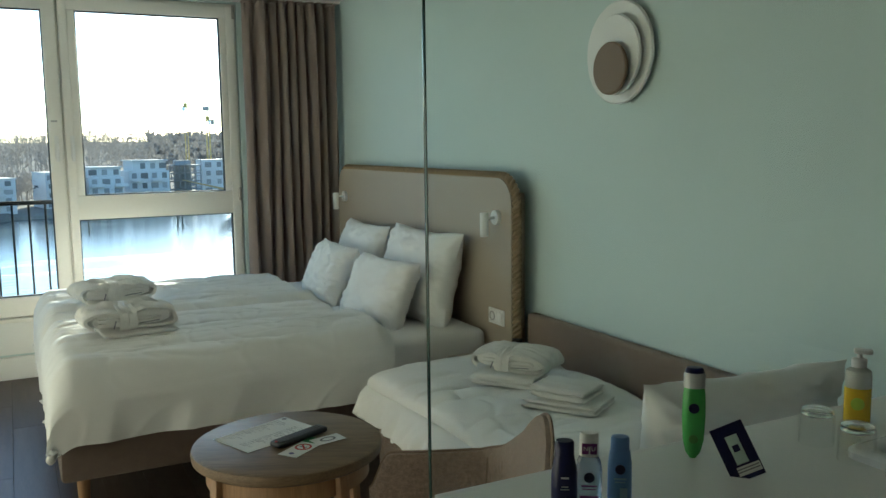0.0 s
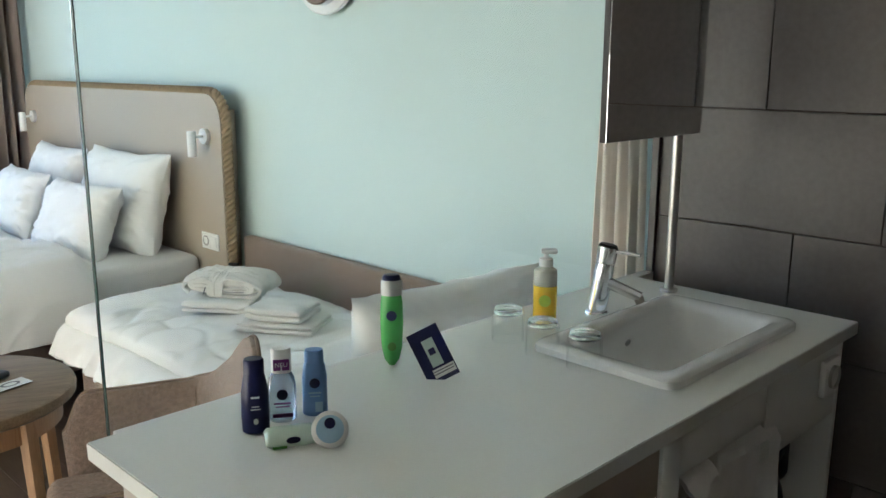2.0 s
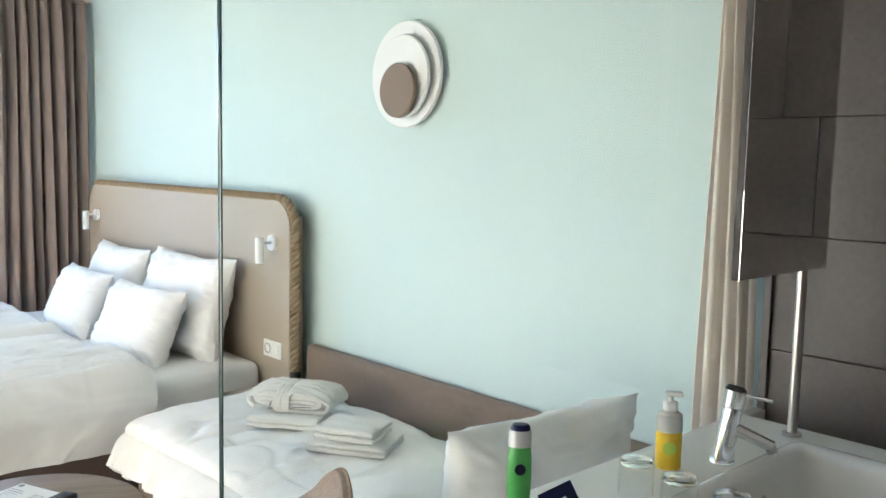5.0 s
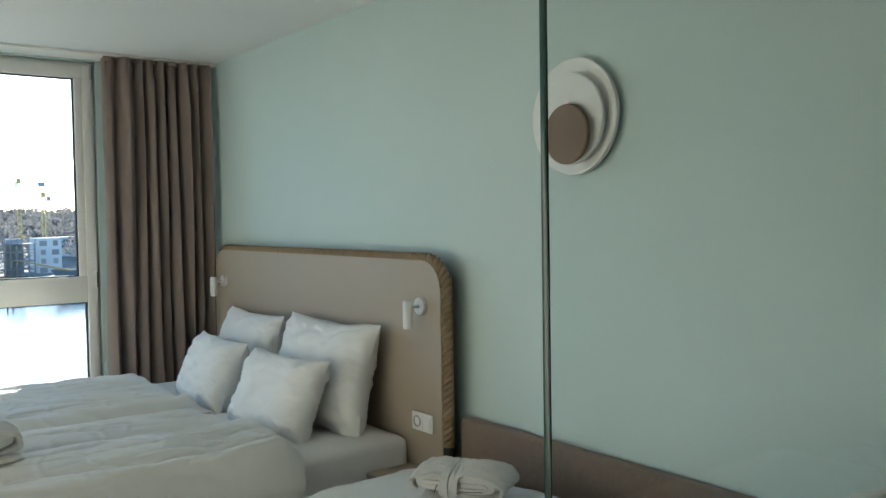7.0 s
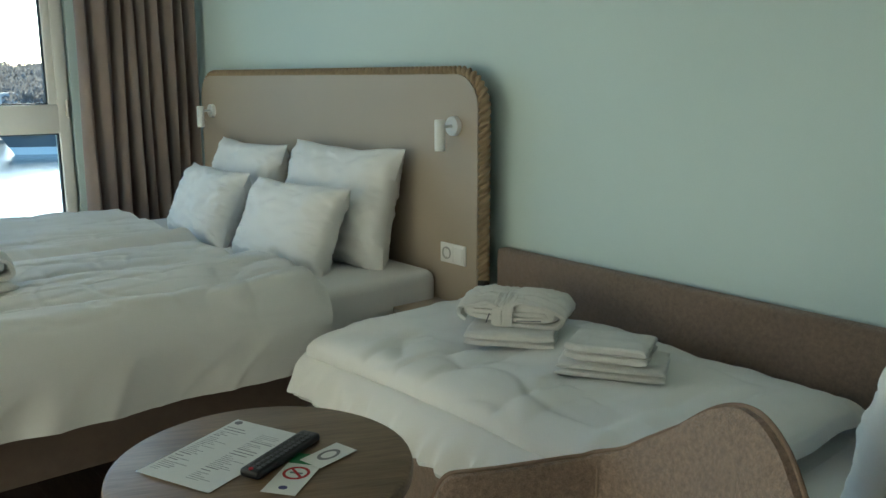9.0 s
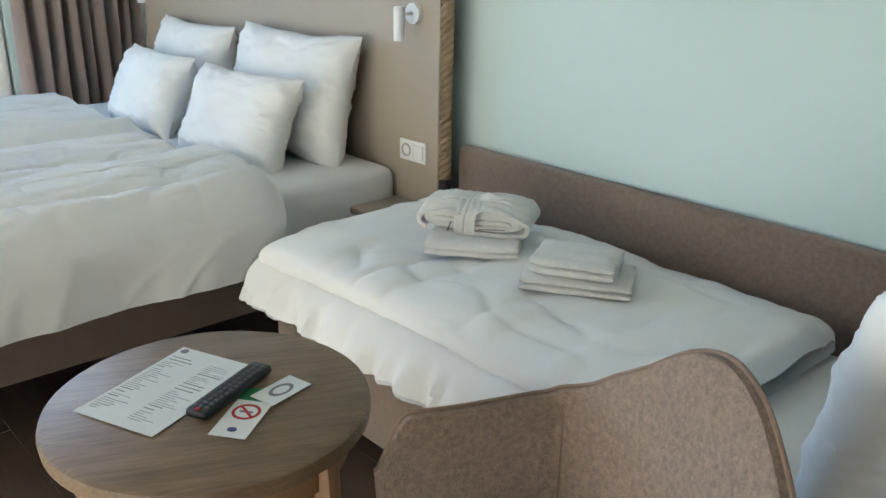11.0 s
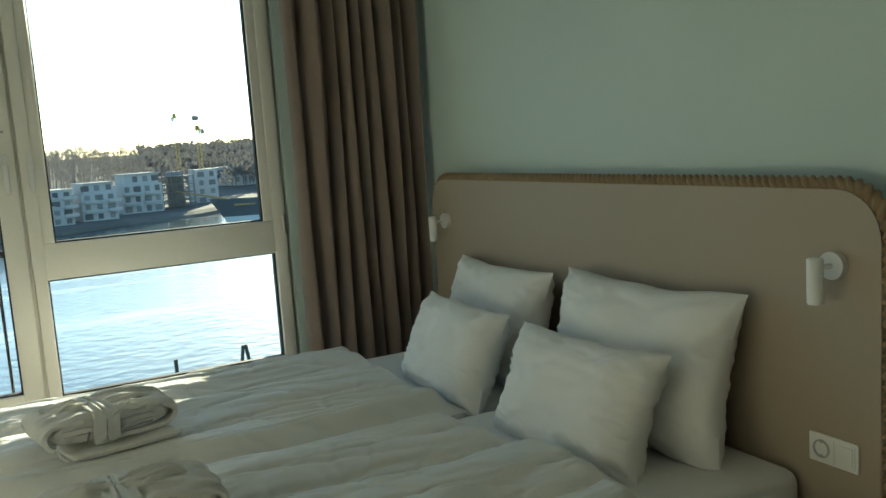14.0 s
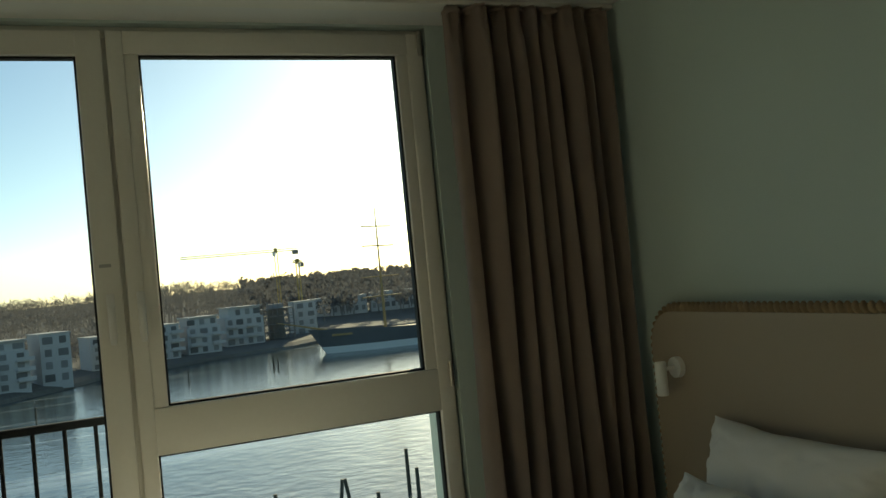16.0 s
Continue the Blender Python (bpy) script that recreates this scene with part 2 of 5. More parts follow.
def tube(points, r, seg=10, bm=None, lobes=0, depth=0.0, pitch=0.1):
    """A tube along points; lobes twist round it like the strands of a rope."""
    bm = bm or bmesh.new()
    pts = [Vector(p) for p in points]
    rings, run, up = [], 0.0, None
    for i, p in enumerate(pts):
        d = (pts[min(i + 1, len(pts) - 1)] - pts[max(i - 1, 0)]).normalized()
        if up is None:
            up = d.orthogonal().normalized()
        up = (up - d * up.dot(d)).normalized()
        side = d.cross(up)
        if i:
            run += (p - pts[i - 1]).length
        ring = []
        for k in range(seg):
            a = 2 * math.pi * k / seg
            rr = r * (1 - depth + depth * abs(math.cos(lobes * (a - 2 * math.pi * run / (pitch * lobes)) / 2))) if lobes else r
            ring.append(bm.verts.new(p + (up * math.cos(a) + side * math.sin(a)) * rr))
        rings.append(ring)
    for a, b in zip(rings, rings[1:]):
        for k in range(seg):
            bm.faces.new((a[k], a[(k + 1) % seg], b[(k + 1) % seg], b[k]))
    bm.faces.new(rings[0])
    bm.faces.new(rings[-1])
    return bm


def nz(x, y, z=0.0):
    return noise.noise((x, y, z))


def sstep(a, b, x):
    t = min(1.0, max(0.0, (x - a) / (b - a)))
    return t * t * (3 - 2 * t)


# ---- the shell of the room ----
WX, TX, LX, BY, WY, CZ = 2.35, 2.21, -1.75, -1.9, 6.68, 2.665
part_wall = 1.402
struct("wall_east", box(WX, WX + 0.2, part_wall, WY + 0.4, -0.1, CZ + 0.15), M["mint"], "smooth matt mint-green painted wall behind the beds", "wall")
struct("wall_west", box(LX - 0.2, LX, BY - 0.2, WY + 0.4, -0.1, CZ + 0.15), M["white"], "plain white painted wall", "wall")
# added out of view; dark so the mirror and counter front get less light
struct("wall_south", box(LX, WX + 0.2, BY - 0.2, BY, -0.1, CZ + 0.15), M["taupe"], "unseen dark taupe closing wall that dims the mirror and washing area", "wall")
struct("ceiling", box(LX, WX, BY, WY, CZ, CZ + 0.15), M["ceil"], "smooth matt white plaster ceiling", "ceiling")
OX0, OX1, OZ0, OZ1 = -0.98, 1.642, 0.40, 2.655
wn_bm = box(LX, OX0, WY, WY + 0.4, -0.1, CZ + 0.15)
box(OX1, WX, WY, WY + 0.4, -0.1, CZ + 0.15, bm=wn_bm)
box(OX0, OX1, WY, WY + 0.4, -0.1, OZ0, bm=wn_bm)
box(OX0, OX1, WY, WY + 0.4, OZ1, CZ + 0.15, bm=wn_bm)
struct("wall_north", wn_bm, M["mint"], "mint-painted window wall with one wide opening", "wall")
floor = struct("floor", box(LX, WX, BY, WY, -0.12, -0.004), M["gap"], "dark brown wood-look plank floor", "floor")
tile_wall = struct("wall_tiled", box(TX + 0.008, WX + 0.2, BY, part_wall, -0.1, CZ), M["grout"], "washing-area wall clad in large dark brown tiles", "wall")

# ---- the window ----
FY = 6.70


win = tagged(new("window_1"), "wide white plastic window with a tall door leaf and a split fixed leaf", "window", "", "structure")
for nm, b in (("window_frame", (OX0, OX1, FY + 0.02, FY + 0.10, OZ1 - 0.045, OZ1 - 0.002)), ("window_frame", (OX0, OX1, FY + 0.02, FY + 0.10, OZ0 + 0.002, OZ0 + 0.05)),
              ("window_frame", (OX0 + 0.002, OX0 + 0.05, FY + 0.022, FY + 0.098, OZ0 + 0.05, OZ1 - 0.045)), ("window_frame", (OX1 - 0.045, OX1 - 0.002, FY + 0.022, FY + 0.098, OZ0 + 0.05, OZ1 - 0.045)),
              ("mullion", (0.375, 0.425, FY + 0.022, FY + 0.098, OZ0 + 0.05, OZ1 - 0.045))):
    part(nm, box(*b, 0.004), M["frame"], win)


def leaf(name, x0, x1, z0, z1, panes):
    """One leaf: stiles, rails and panes with dark gaskets and glazing beads."""
    gx0, gx1 = min(p[0] for p in panes), max(p[1] for p in panes)
    s = part(name, box(x0, gx0, FY - 0.012, FY + 0.06, z0, z1, 0.005), M["frame"], win, "white plastic window leaf")
    part("stile", box(gx1, x1, FY - 0.012, FY + 0.06, z0, z1, 0.005), M["frame"], s)
    rows = sorted(panes, key=lambda p: p[2])
    edges = [z0] + [v for p in rows for v in (p[2], p[3])] + [z1]
    for a, b in zip(edges[::2], edges[1::2]):
        part("rail", box(gx0 - 0.002, gx1 + 0.002, FY - 0.010, FY + 0.058, a, b, 0.005), M["frame"], s)
    for px0, px1, pz0, pz1 in panes:
        if px0 > gx0 + 0.01:
            part("glazing_bead", box(gx0, px0, FY - 0.002, FY + 0.05, pz0, pz1, 0.003), M["frame"], s)
            part("glazing_bead", box(px1, gx1, FY - 0.002, FY + 0.05, pz0, pz1, 0.003), M["frame"], s)
        g = bmesh.new()
        w = 0.008
        for b in ((px0, px0 + w, pz0, pz1), (px1 - w, px1, pz0, pz1), (px0 + w, px1 - w, pz0, pz0 + w), (px0 + w, px1 - w, pz1 - w, pz1)):
            box(b[0], b[1], FY + 0.012, FY + 0.046, b[2], b[3], bm=g)
        part("gasket", g, M["gasket"], s)
        pane = part("pane", box(px0, px1, FY + 0.026, FY + 0.032, pz0, pz1), M["pane"], s, smooth=False)
        pane.visible_shadow = False
    return s


leaf_a = leaf("door_leaf", OX0 + 0.02, 0.392, OZ0 + 0.03, OZ1 - 0.025, [(OX0 + 0.12, 0.303, 0.565, 2.54)])
leaf_b = leaf("fixed_leaf", 0.408, OX1 - 0.02, OZ0 + 0.03, OZ1 - 0.025, [(0.465, 1.560, 0.522, 1.085), (0.515, 1.512, 1.255, 2.545)])


def handle(s, x):
    h = part("handle_plate", box(x - 0.014, x + 0.014, FY - 0.024, FY - 0.011, 1.52, 1.68, 0.005), M["plastic"], s, "white window handle plate")
    return h


for s, x in ((leaf_a, 0.350), (leaf_b, 0.452)):
    handle(s, x)
    part("handle_grip", box(x - 0.011, x + 0.011, FY - 0.06, FY - 0.045, 1.50, 1.635, 0.006), M["plastic"], s)
    part("handle_neck", rod((x, FY - 0.05, 1.625), (x, FY - 0.02, 1.625), 0.009), M["plastic"], s)
part("keyhole", rod((0.452, FY - 0.027, 1.58), (0.452, FY - 0.02, 1.58), 0.008), M["black"], leaf_b)
for z in (1.18, 2.54):
    part("hinge", rod((OX1 - 0.028, FY - 0.016, z), (OX1 - 0.028, FY - 0.016, z + 0.10), 0.010), M["steel"], leaf_b)
part("rating_label", box(0.322, 0.362, FY - 0.0135, FY - 0.0125, 1.775, 1.787), M["grey"], leaf_a)

# panel, ledge and skirting below the window
struct("wall_panel", box(LX, 1.70, WY - 0.02, WY, 0.17, 0.395, 0.004), M["white"], "cream painted panel below the window", "panel")
struct("window_sill", box(OX0 - 0.02, OX1 + 0.02, WY - 0.045, FY + 0.02, 0.398, 0.425, 0.006), M["frame"], "white window sill board", "window sill")
struct("baseboard", box(LX, 2.30, WY - 0.05, WY - 0.001, 0.0, 0.155, 0.004), M["white"], "white skirting ledge below the window panel", "baseboard")
struct("curtain_track", box(LX, WX - 0.002, 6.36, 6.46, CZ - 0.018, CZ - 0.001, 0.003), M["frame"], "white curtain track along the ceiling", "curtain track")


def railing():
    r = thing("balcony_railing", "black iron balcony railing outside the door leaf", "railing", at=pose(0, 6.98, 0))
    part("top_rail", box(-1.1, 0.42, -0.02, 0.02, 1.19, 1.22, 0.004), M["iron"], r)
    part("bottom_rail", box(-1.1, 0.42, -0.015, 0.015, 0.42, 0.45, 0.004), M["iron"], r)
    for i in range(14):
        x = -1.05 + i * 0.109
        part("bar", rod((x, 0, 0.44), (x, 0, 1.20), 0.008, seg=10), M["iron"], r)


railing()


# ---- curtains ----
def curtain_sheet(x0, x1, y, z0, z1, folds, amp, seed, along="x"):
    rnd = random.Random(seed)
    ph = [rnd.uniform(0, 6.28) for _ in range(4)]

    def f(u, v):
        z = z0 + (z1 - z0) * v
        low = 1 - v
        wig = u + 0.022 * math.sin(7 * u + ph[0] + 1.2 * v) + 0.030 * nz(u * 5, v * 1.3, seed)
        s = math.sin(2 * math.pi * folds * wig + ph[1])
        s = math.copysign(abs(s) ** 0.75, s)
        a = amp * (0.65 + 0.35 * sstep(0, 0.12, low)) * (0.8 + 0.9 * nz(u * 9, seed, v * 0.9))
        x = x0 + (x1 - x0) * (u + 0.012 * math.sin(2 * math.pi * folds * 2 * wig))
        yy = y + a * s + 0.016 * nz(u * 17, v * 2.5, seed + 3)
        if v > 0.965:
            yy += 0.012 * math.sin(2 * math.pi * folds * 3 * u)
        return (x, yy, z) if along == "x" else (yy, x, z)

    return thick(grid(f, int(folds * 22), 46), 0.003)


cur = thing("window_curtain", "taupe floor-length pleated curtain beside the window", "curtain")
part("cloth", curtain_sheet(1.602, 2.318, 6.375, 0.02, 2.630, 9.0, 0.070, 4), M["curtain"], cur)
part("heading_tape", curtain_sheet(1.607, 2.312, 6.373, 2.615, 2.646, 9.0, 0.040, 4), M["curtain"], cur)
cur2 = thing("bath_curtain", "pale beige gathered curtain behind the glass screen", "curtain")
bm = curtain_sheet(1.445, 1.608, 2.222, 0.02, 2.65, 3.2, 0.034, 9, along="y")
for v in bm.verts:
    v.co.y = 1.545 + (v.co.y - 1.545) * (1.0 - 0.45 * sstep(0.9, 2.5, v.co.z))
part("cloth", bm, M["curtain2"], cur2)


# ---- headboard ----
def rounded_path(y0, y1, z0, z1, r, n=10):
    pts = [(y0, z0)]
    for i in range(n + 1):
        a = math.pi + (-math.pi / 2) * i / n
        pts.append((y0 + r + r * math.cos(a), z1 - r + r * math.sin(a)))
    for i in range(n + 1):
        a = math.pi / 2 - (math.pi / 2) * i / n
        pts.append((y1 - r + r * math.cos(a), z1 - r + r * math.sin(a)))
    pts.append((y1, z0))
    return pts


def resample(pts, step):
    pts = [Vector(p) for p in pts]
    out = [pts[0]]
    for a, b in zip(pts, pts[1:]):
        n = max(1, int((b - a).length / step))
        out += [a.lerp(b, k / n) for k in range(1, n + 1)]
    return out


hb = thing("headboard", "tan laminate headboard with rounded corners and a jute rope edge", "headboard")
HX = 2.222
out = rounded_path(3.702, 6.150, 0.02, 1.420, 0.13)
bm = bmesh.new()
fa = [bm.verts.new((HX, y, z)) for y, z in out]
fb = [bm.verts.new((HX + 0.016, y, z)) for y, z in out]
bm.faces.new(fa)
bm.faces.new(fb[::-1])
for i in range(len(out)):
    j = (i + 1) % len(out)
    bm.faces.new((fa[i], fa[j], fb[j], fb[i]))
bmesh.ops.bevel(bm, geom=[e for e in bm.edges if all(abs(v.co.x - HX) < 1e-5 for v in e.verts)], offset=0.004, segments=2, affect="EDGES")
part("panel", bm, M["hb"], hb)
part("backing", box(HX + 0.017, WX - 0.002, 3.775, 6.075, 0.02, 1.345, 0.003), M["hb"], hb)
rp = rounded_path(3.697, 6.155, 0.625, 1.427, 0.137, 16)
part("rope", tube(resample([(2.252, y, z) for y, z in rp], 0.0028), 0.0265, 22, lobes=3, depth=0.40, pitch=0.027), M["rope"], hb, "thick twisted jute rope trim")
for y in (3.697, 6.155):
    part("rope_cap", rod((2.252, y, 0.545), (2.252, y, 0.627), 0.026), M["black"], hb)


def reading_lamp(y, z):
    l = thing("reading_lamp", "small white wall spot lamp on the headboard", "wall lamp", "reading lamps", pose(HX + 0.002, y, z))
    part("base", rod((0, 0, 0), (-0.022, 0, 0), 0.038, 0.037, 28), M["lampwhite"], l)
    part("arm", tube([(-0.02, 0, 0), (-0.05, 0, 0), (-0.07, 0, -0.002)], 0.007), M["lampwhite"], l)
    b = lathe([(0.0, 0.045), (0.018, 0.045), (0.021, 0.041), (0.021, -0.072), (0.018, -0.075), (0.016, -0.066), (0.0, -0.064)], 24)
    bmesh.ops.translate(b, vec=(-0.08, 0, -0.018), verts=b.verts)
    part("spot", b, M["lampwhite"], l)


reading_lamp(3.832, 1.222)
reading_lamp(6.0, 1.222)


def double_socket(m, label):
    s = thing("wall_socket", label, "socket", at=m)
    part("frame", box(-0.076, 0.076, -0.009, 0, -0.0405, 0.0405, 0.003), M["plastic"], s)
    b = lathe([(0.0, 0.004), (0.021, 0.004), (0.021, 0.012), (0.0255, 0.012), (0.0255, 0.0)], 24)
    bmesh.ops.transform(b, matrix=pose(-0.0355, -0.0005, 0, 90, 0, 0), verts=b.verts)
    c = part("socket_well", b, M["grey"], s)
    part("earth_clip", box(-0.0385, -0.0325, -0.012, -0.004, -0.0215, -0.0165), M["steel"], c)
    part("earth_clip", box(-0.0385, -0.0325, -0.012, -0.004, 0.0165, 0.0215), M["steel"], c)
    for dx in (-0.0095, 0.0095):
        part("pin_hole", rod((-0.0355 + dx, -0.0062, 0), (-0.0355 + dx, -0.004, 0), 0.0038, seg=10), M["black"], c)
    part("rocker", box(0.010, 0.061, -0.013, -0.008, -0.026, 0.026, 0.002), M["plastic"], s)
    for d in (-0.029, 0.004, 0.067):
        part("joint", box(d - 0.0005, d + 0.0005, -0.0095, -0.0085, -0.033, 0.033), M["grey"], s) if d > 0 else None
    return s


double_socket(pose(HX, 3.838, 0.712, 0, 0, -90), "white double wall socket with a switch on the headboard")

shelf = thing("bedside_shelf", "small tan laminate shelf between bed and headboard", "shelf")
part("board", box(1.985, HX - 0.002, 3.765, 3.950, 0.485, 0.512, 0.006), M["hb"], shelf)
part("front_panel", box(2.02, HX - 0.002, 3.785, 3.948, 0.02, 0.484, 0.004), M["hb"], shelf)


# ---- double bed ----
bed = thing("double_bed", "wide upholstered double bed with white mattresses", "bed")
part("base", box(0.15, 2.215, 3.975, 5.985, 0.17, 0.38, 0.02), M["box"], bed, "dark brown upholstered bed base")
for y0, y1 in ((3.935, 4.966), (4.970, 5.98)):
    part("mattress", box(0.165, 2.218, y0, y1, 0.382, 0.632, 0.045, seg=4), M["sheet"], bed, "mattress in a white fitted sheet")
for x in (0.24, 2.1):
    for y in (4.05, 5.9):
        part("leg", rod((x, y, 0), (x, y, 0.172), 0.022, 0.028, 16), M["oakleg"], bed)


def drape(s0, edge, r, s):
    """Sheet length to (run, drop) over a rounded edge."""
    over = edge - s
    if over <= 0:
        return s, 0.0
    arc = r * math.pi / 2
    if over < arc:
        a = over / r
        return edge - r * math.sin(a), r * (1 - math.cos(a))
    return edge - r, r + over - arc


def duvet(name, y0, y1, x1, hang_side, seed, label):
    """A puffy duvet lying over the bed; one side may hang over the bed's edge."""
    sx0, sy0 = -0.13, (3.95 - 0.30 if hang_side else y0)
    XE, YE, R = 0.235, 3.98, 0.09

    def f(u, v):
        s = sx0 + (x1 - sx0) * u
        t = sy0 + (y1 - sy0) * v
        if hang_side:
            s = sx0 + (x1 - 0.12 * (1 - sstep(0.0, 0.38, v)) - 0.10 * sstep(0.40, 0.85, v) - sx0 + 0.05 * nz(v * 3, seed)) * u
        x, dx = drape(0, XE, R, s)
        y, dy = (drape(0, YE, R, t) if hang_side else (t, 0.0))
        if not hang_side:
            over = t - 5.99
            if over > 0:
                y, dy = 5.99 + min(over, 0.07), over
        d = min(dx + dy, 0.30 + 0.05 * nz(s * 3, t * 3, seed))
        w = 2 * math.pi * (t - y0) / (y1 - y0)
        flat = 1 - sstep(0.0, 0.12, dx + dy)
        edge_u = sstep(0, 0.05, 1 - u)
        edge_v = sstep(0, 0.10, 1 - v) * (1 if hang_side else sstep(0, 0.1, v))
        ph = w * 1.5 + 0.55 * nz(s * 1.3, seed) + 0.35 * (s - 0.9) + seed
        ridge = abs(math.sin(ph * 0.85)) ** 0.6
        puff = 0.030 + 0.052 * ridge + 0.020 * nz(s * 2.2, t * 5, seed)
        q = nz(s * 0.8 + 0.2 * t, t * 5.5 + 0.5 * s + 0.25 * nz(s * 3, t * 3, 1), seed + 7)
        q2 = nz(s * 2.6 - 0.8 * t, t * 13 + 1.4 * s, seed + 3)
        q3 = nz(s * 4.2 + 2.6 * t, t * 5.1 - 3.0 * s, seed + 9)
        k = ((t - y0) / 0.215 + 0.10 * nz(s * 1.5, seed, 3.0)) % 1.0 - 0.5
        crease = -0.013 * math.exp(-(q * 9) ** 2) - 0.004 * math.exp(-(q2 * 9) ** 2) - 0.005 * math.exp(-(q3 * 11) ** 2) - 0.007 * math.exp(-(k / 0.03) ** 2) + 0.005 * nz(s * 7, t * 13, seed + 2)
        z = 0.640 - d + (puff * flat + 0.02 * (1 - flat)) * edge_u * edge_v + crease * (0.4 + 0.6 * flat) * edge_u
        fold = (0.006 * math.exp(-(nz(s * 5 + 3 * d, 2.0 + d * 3, seed + 1) * 8) ** 2) + 0.026 * nz(s * 5 + 1.5 * d, seed, d * 2) + 0.008 * nz(s * 12 + 2 * d, d * 3, seed)) * sstep(0.04, 0.28, dy)
        foldx = (0.020 * nz(t * 5, seed + 5, d * 2) + 0.006 * nz(t * 12, d * 3, seed)) * sstep(0.06, 0.28, dx)
        return (x - 0.03 * sstep(0, 0.12, dx) - foldx, y - (0.045 * sstep(0, 0.12, dy) + fold) * (1 if hang_side else 0), z)

    bm = thick(grid(f, 210, 210), 0.018)
    return solo(name, bm, M["linen"], label, "duvet", "duvets on the double bed")


duvet("duvet", 3.95, 4.99, 1.74, True, 2, "puffy white cotton duvet hanging over the bed side")
duvet("duvet", 4.96, 6.06, 1.70, False, 5, "puffy white cotton duvet lying in soft ridges")


def pillow(w, h, t, m, label, seed, group, name="pillow"):
    def f(u, v):
        # u runs round front and back, v across
        side = 1 if u < 0.5 else -1
        a = (u * 4 - 1) if u < 0.5 else (3 - u * 4)
        b = v * 2 - 1
        e = max(0.0, (1 - abs(a) ** 3.2)) ** 0.55 * max(0.0, (1 - abs(b) ** 3.2)) ** 0.55
        pa = a * (1 - 0.10 * (1 - b * b) * abs(a) ** 3)
        pb = b * (1 - 0.07 * (1 - a * a) * abs(b) ** 3)
        crn = abs(a * b) ** 2
        wr = 0.012 * nz(a * 2.2, b * 2.2, seed + side) + 0.009 * nz(a * 5 + b, b * 5, seed) + 0.012 * crn * nz(a * 8, b * 8, seed) + 0.0035 * (1 - abs(nz(a * 4 - b * 2.5, b * 6 + a, seed + 6)) * 5) * sstep(0.35, 0.9, max(abs(a), abs(b)))
        wr += 0.019 * abs(nz(a * 3 + b * 2, (abs(b) - abs(a)) * 7, seed + 4)) * (abs(a) ** 2 + abs(b) ** 2) * 0.5
        return (w / 2 * pa, side * (t / 2 * e + wr * min(1, e * 3)), h / 2 * pb + 0.01 * nz(a * 2, b, seed))

    bm = grid(f, 104, 56, wrap_u=True)
    bmesh.ops.remove_doubles(bm, verts=bm.verts, dist=0.0008)
    me = finish(name, bm, M["linen"])
    ob = new(name, me)
    ob.matrix_world = m
    return tagged(ob, label, "pillow", group)


# local x: width, y: front/back, z: height; turned to face -x
def lean(x, y, z, tilt, yaw=0, roll=0):
    return pose(x, y, z, 0, 0, 90 + yaw) @ pose(0, 0, 0, -tilt, 0, 0) @ pose(0, 0, 0, 0, roll, 0)


pillow(0.82, 0.54, 0.22, lean(2.075, 4.47, 0.86, -14, 2), "large plump white pillow leaning on the headboard", 3, "bed pillows")
pillow(0.76, 0.50, 0.20, lean(2.085, 5.37, 0.845, -14, -2), "large plump white pillow leaning on the headboard", 8, "bed pillows")
pillow(0.70, 0.40, 0.20, lean(1.83, 4.475, 0.785, -24, 3, 1), "small white pillow leaning on a larger one", 12, "bed pillows")
pillow(0.68, 0.40, 0.20, lean(1.83, 5.28, 0.785, -24, -2), "small white pillow leaning on a larger one", 17, "bed pillows")


# ---- folded robes and towels ----
def towel_layers(t, w, d, h, layers, seed):
    for k in range(layers):
        zc = h * (k + 0.5) / layers
        hh = h / layers * (0.49 + 0.10 * nz(k * 2.3, seed, 0.7))

        def f(u, v, zc=zc, hh=hh, k=k):
            a = 2 * math.pi * u
            ca, sa = math.cos(a), math.sin(a)
            x = math.copysign(abs(ca) ** 0.25, ca) * (w / 2 + 0.006 * nz(v * 4, k, seed))
            z = zc + math.copysign(abs(sa) ** 0.6, sa) * hh + 0.010 * nz(x * 9, v * 3, seed) + 0.003 * nz(x * 30, v * 12, seed + k)
            y = (v - 0.5) * (d + 0.012 * nz(k * 3.1, seed, 0.5))
            if v < 0.02 or v > 0.98:
                z = zc + (z - zc) * 0.5
            return (x, y, z)

        part_bm = grid(f, 40, 24, wrap_u=True)
        ends = [e for e in part_bm.edges if e.is_boundary]
        bmesh.ops.holes_fill(part_bm, edges=ends, sides=0)
        part("fold", part_bm, M["terry"], t)


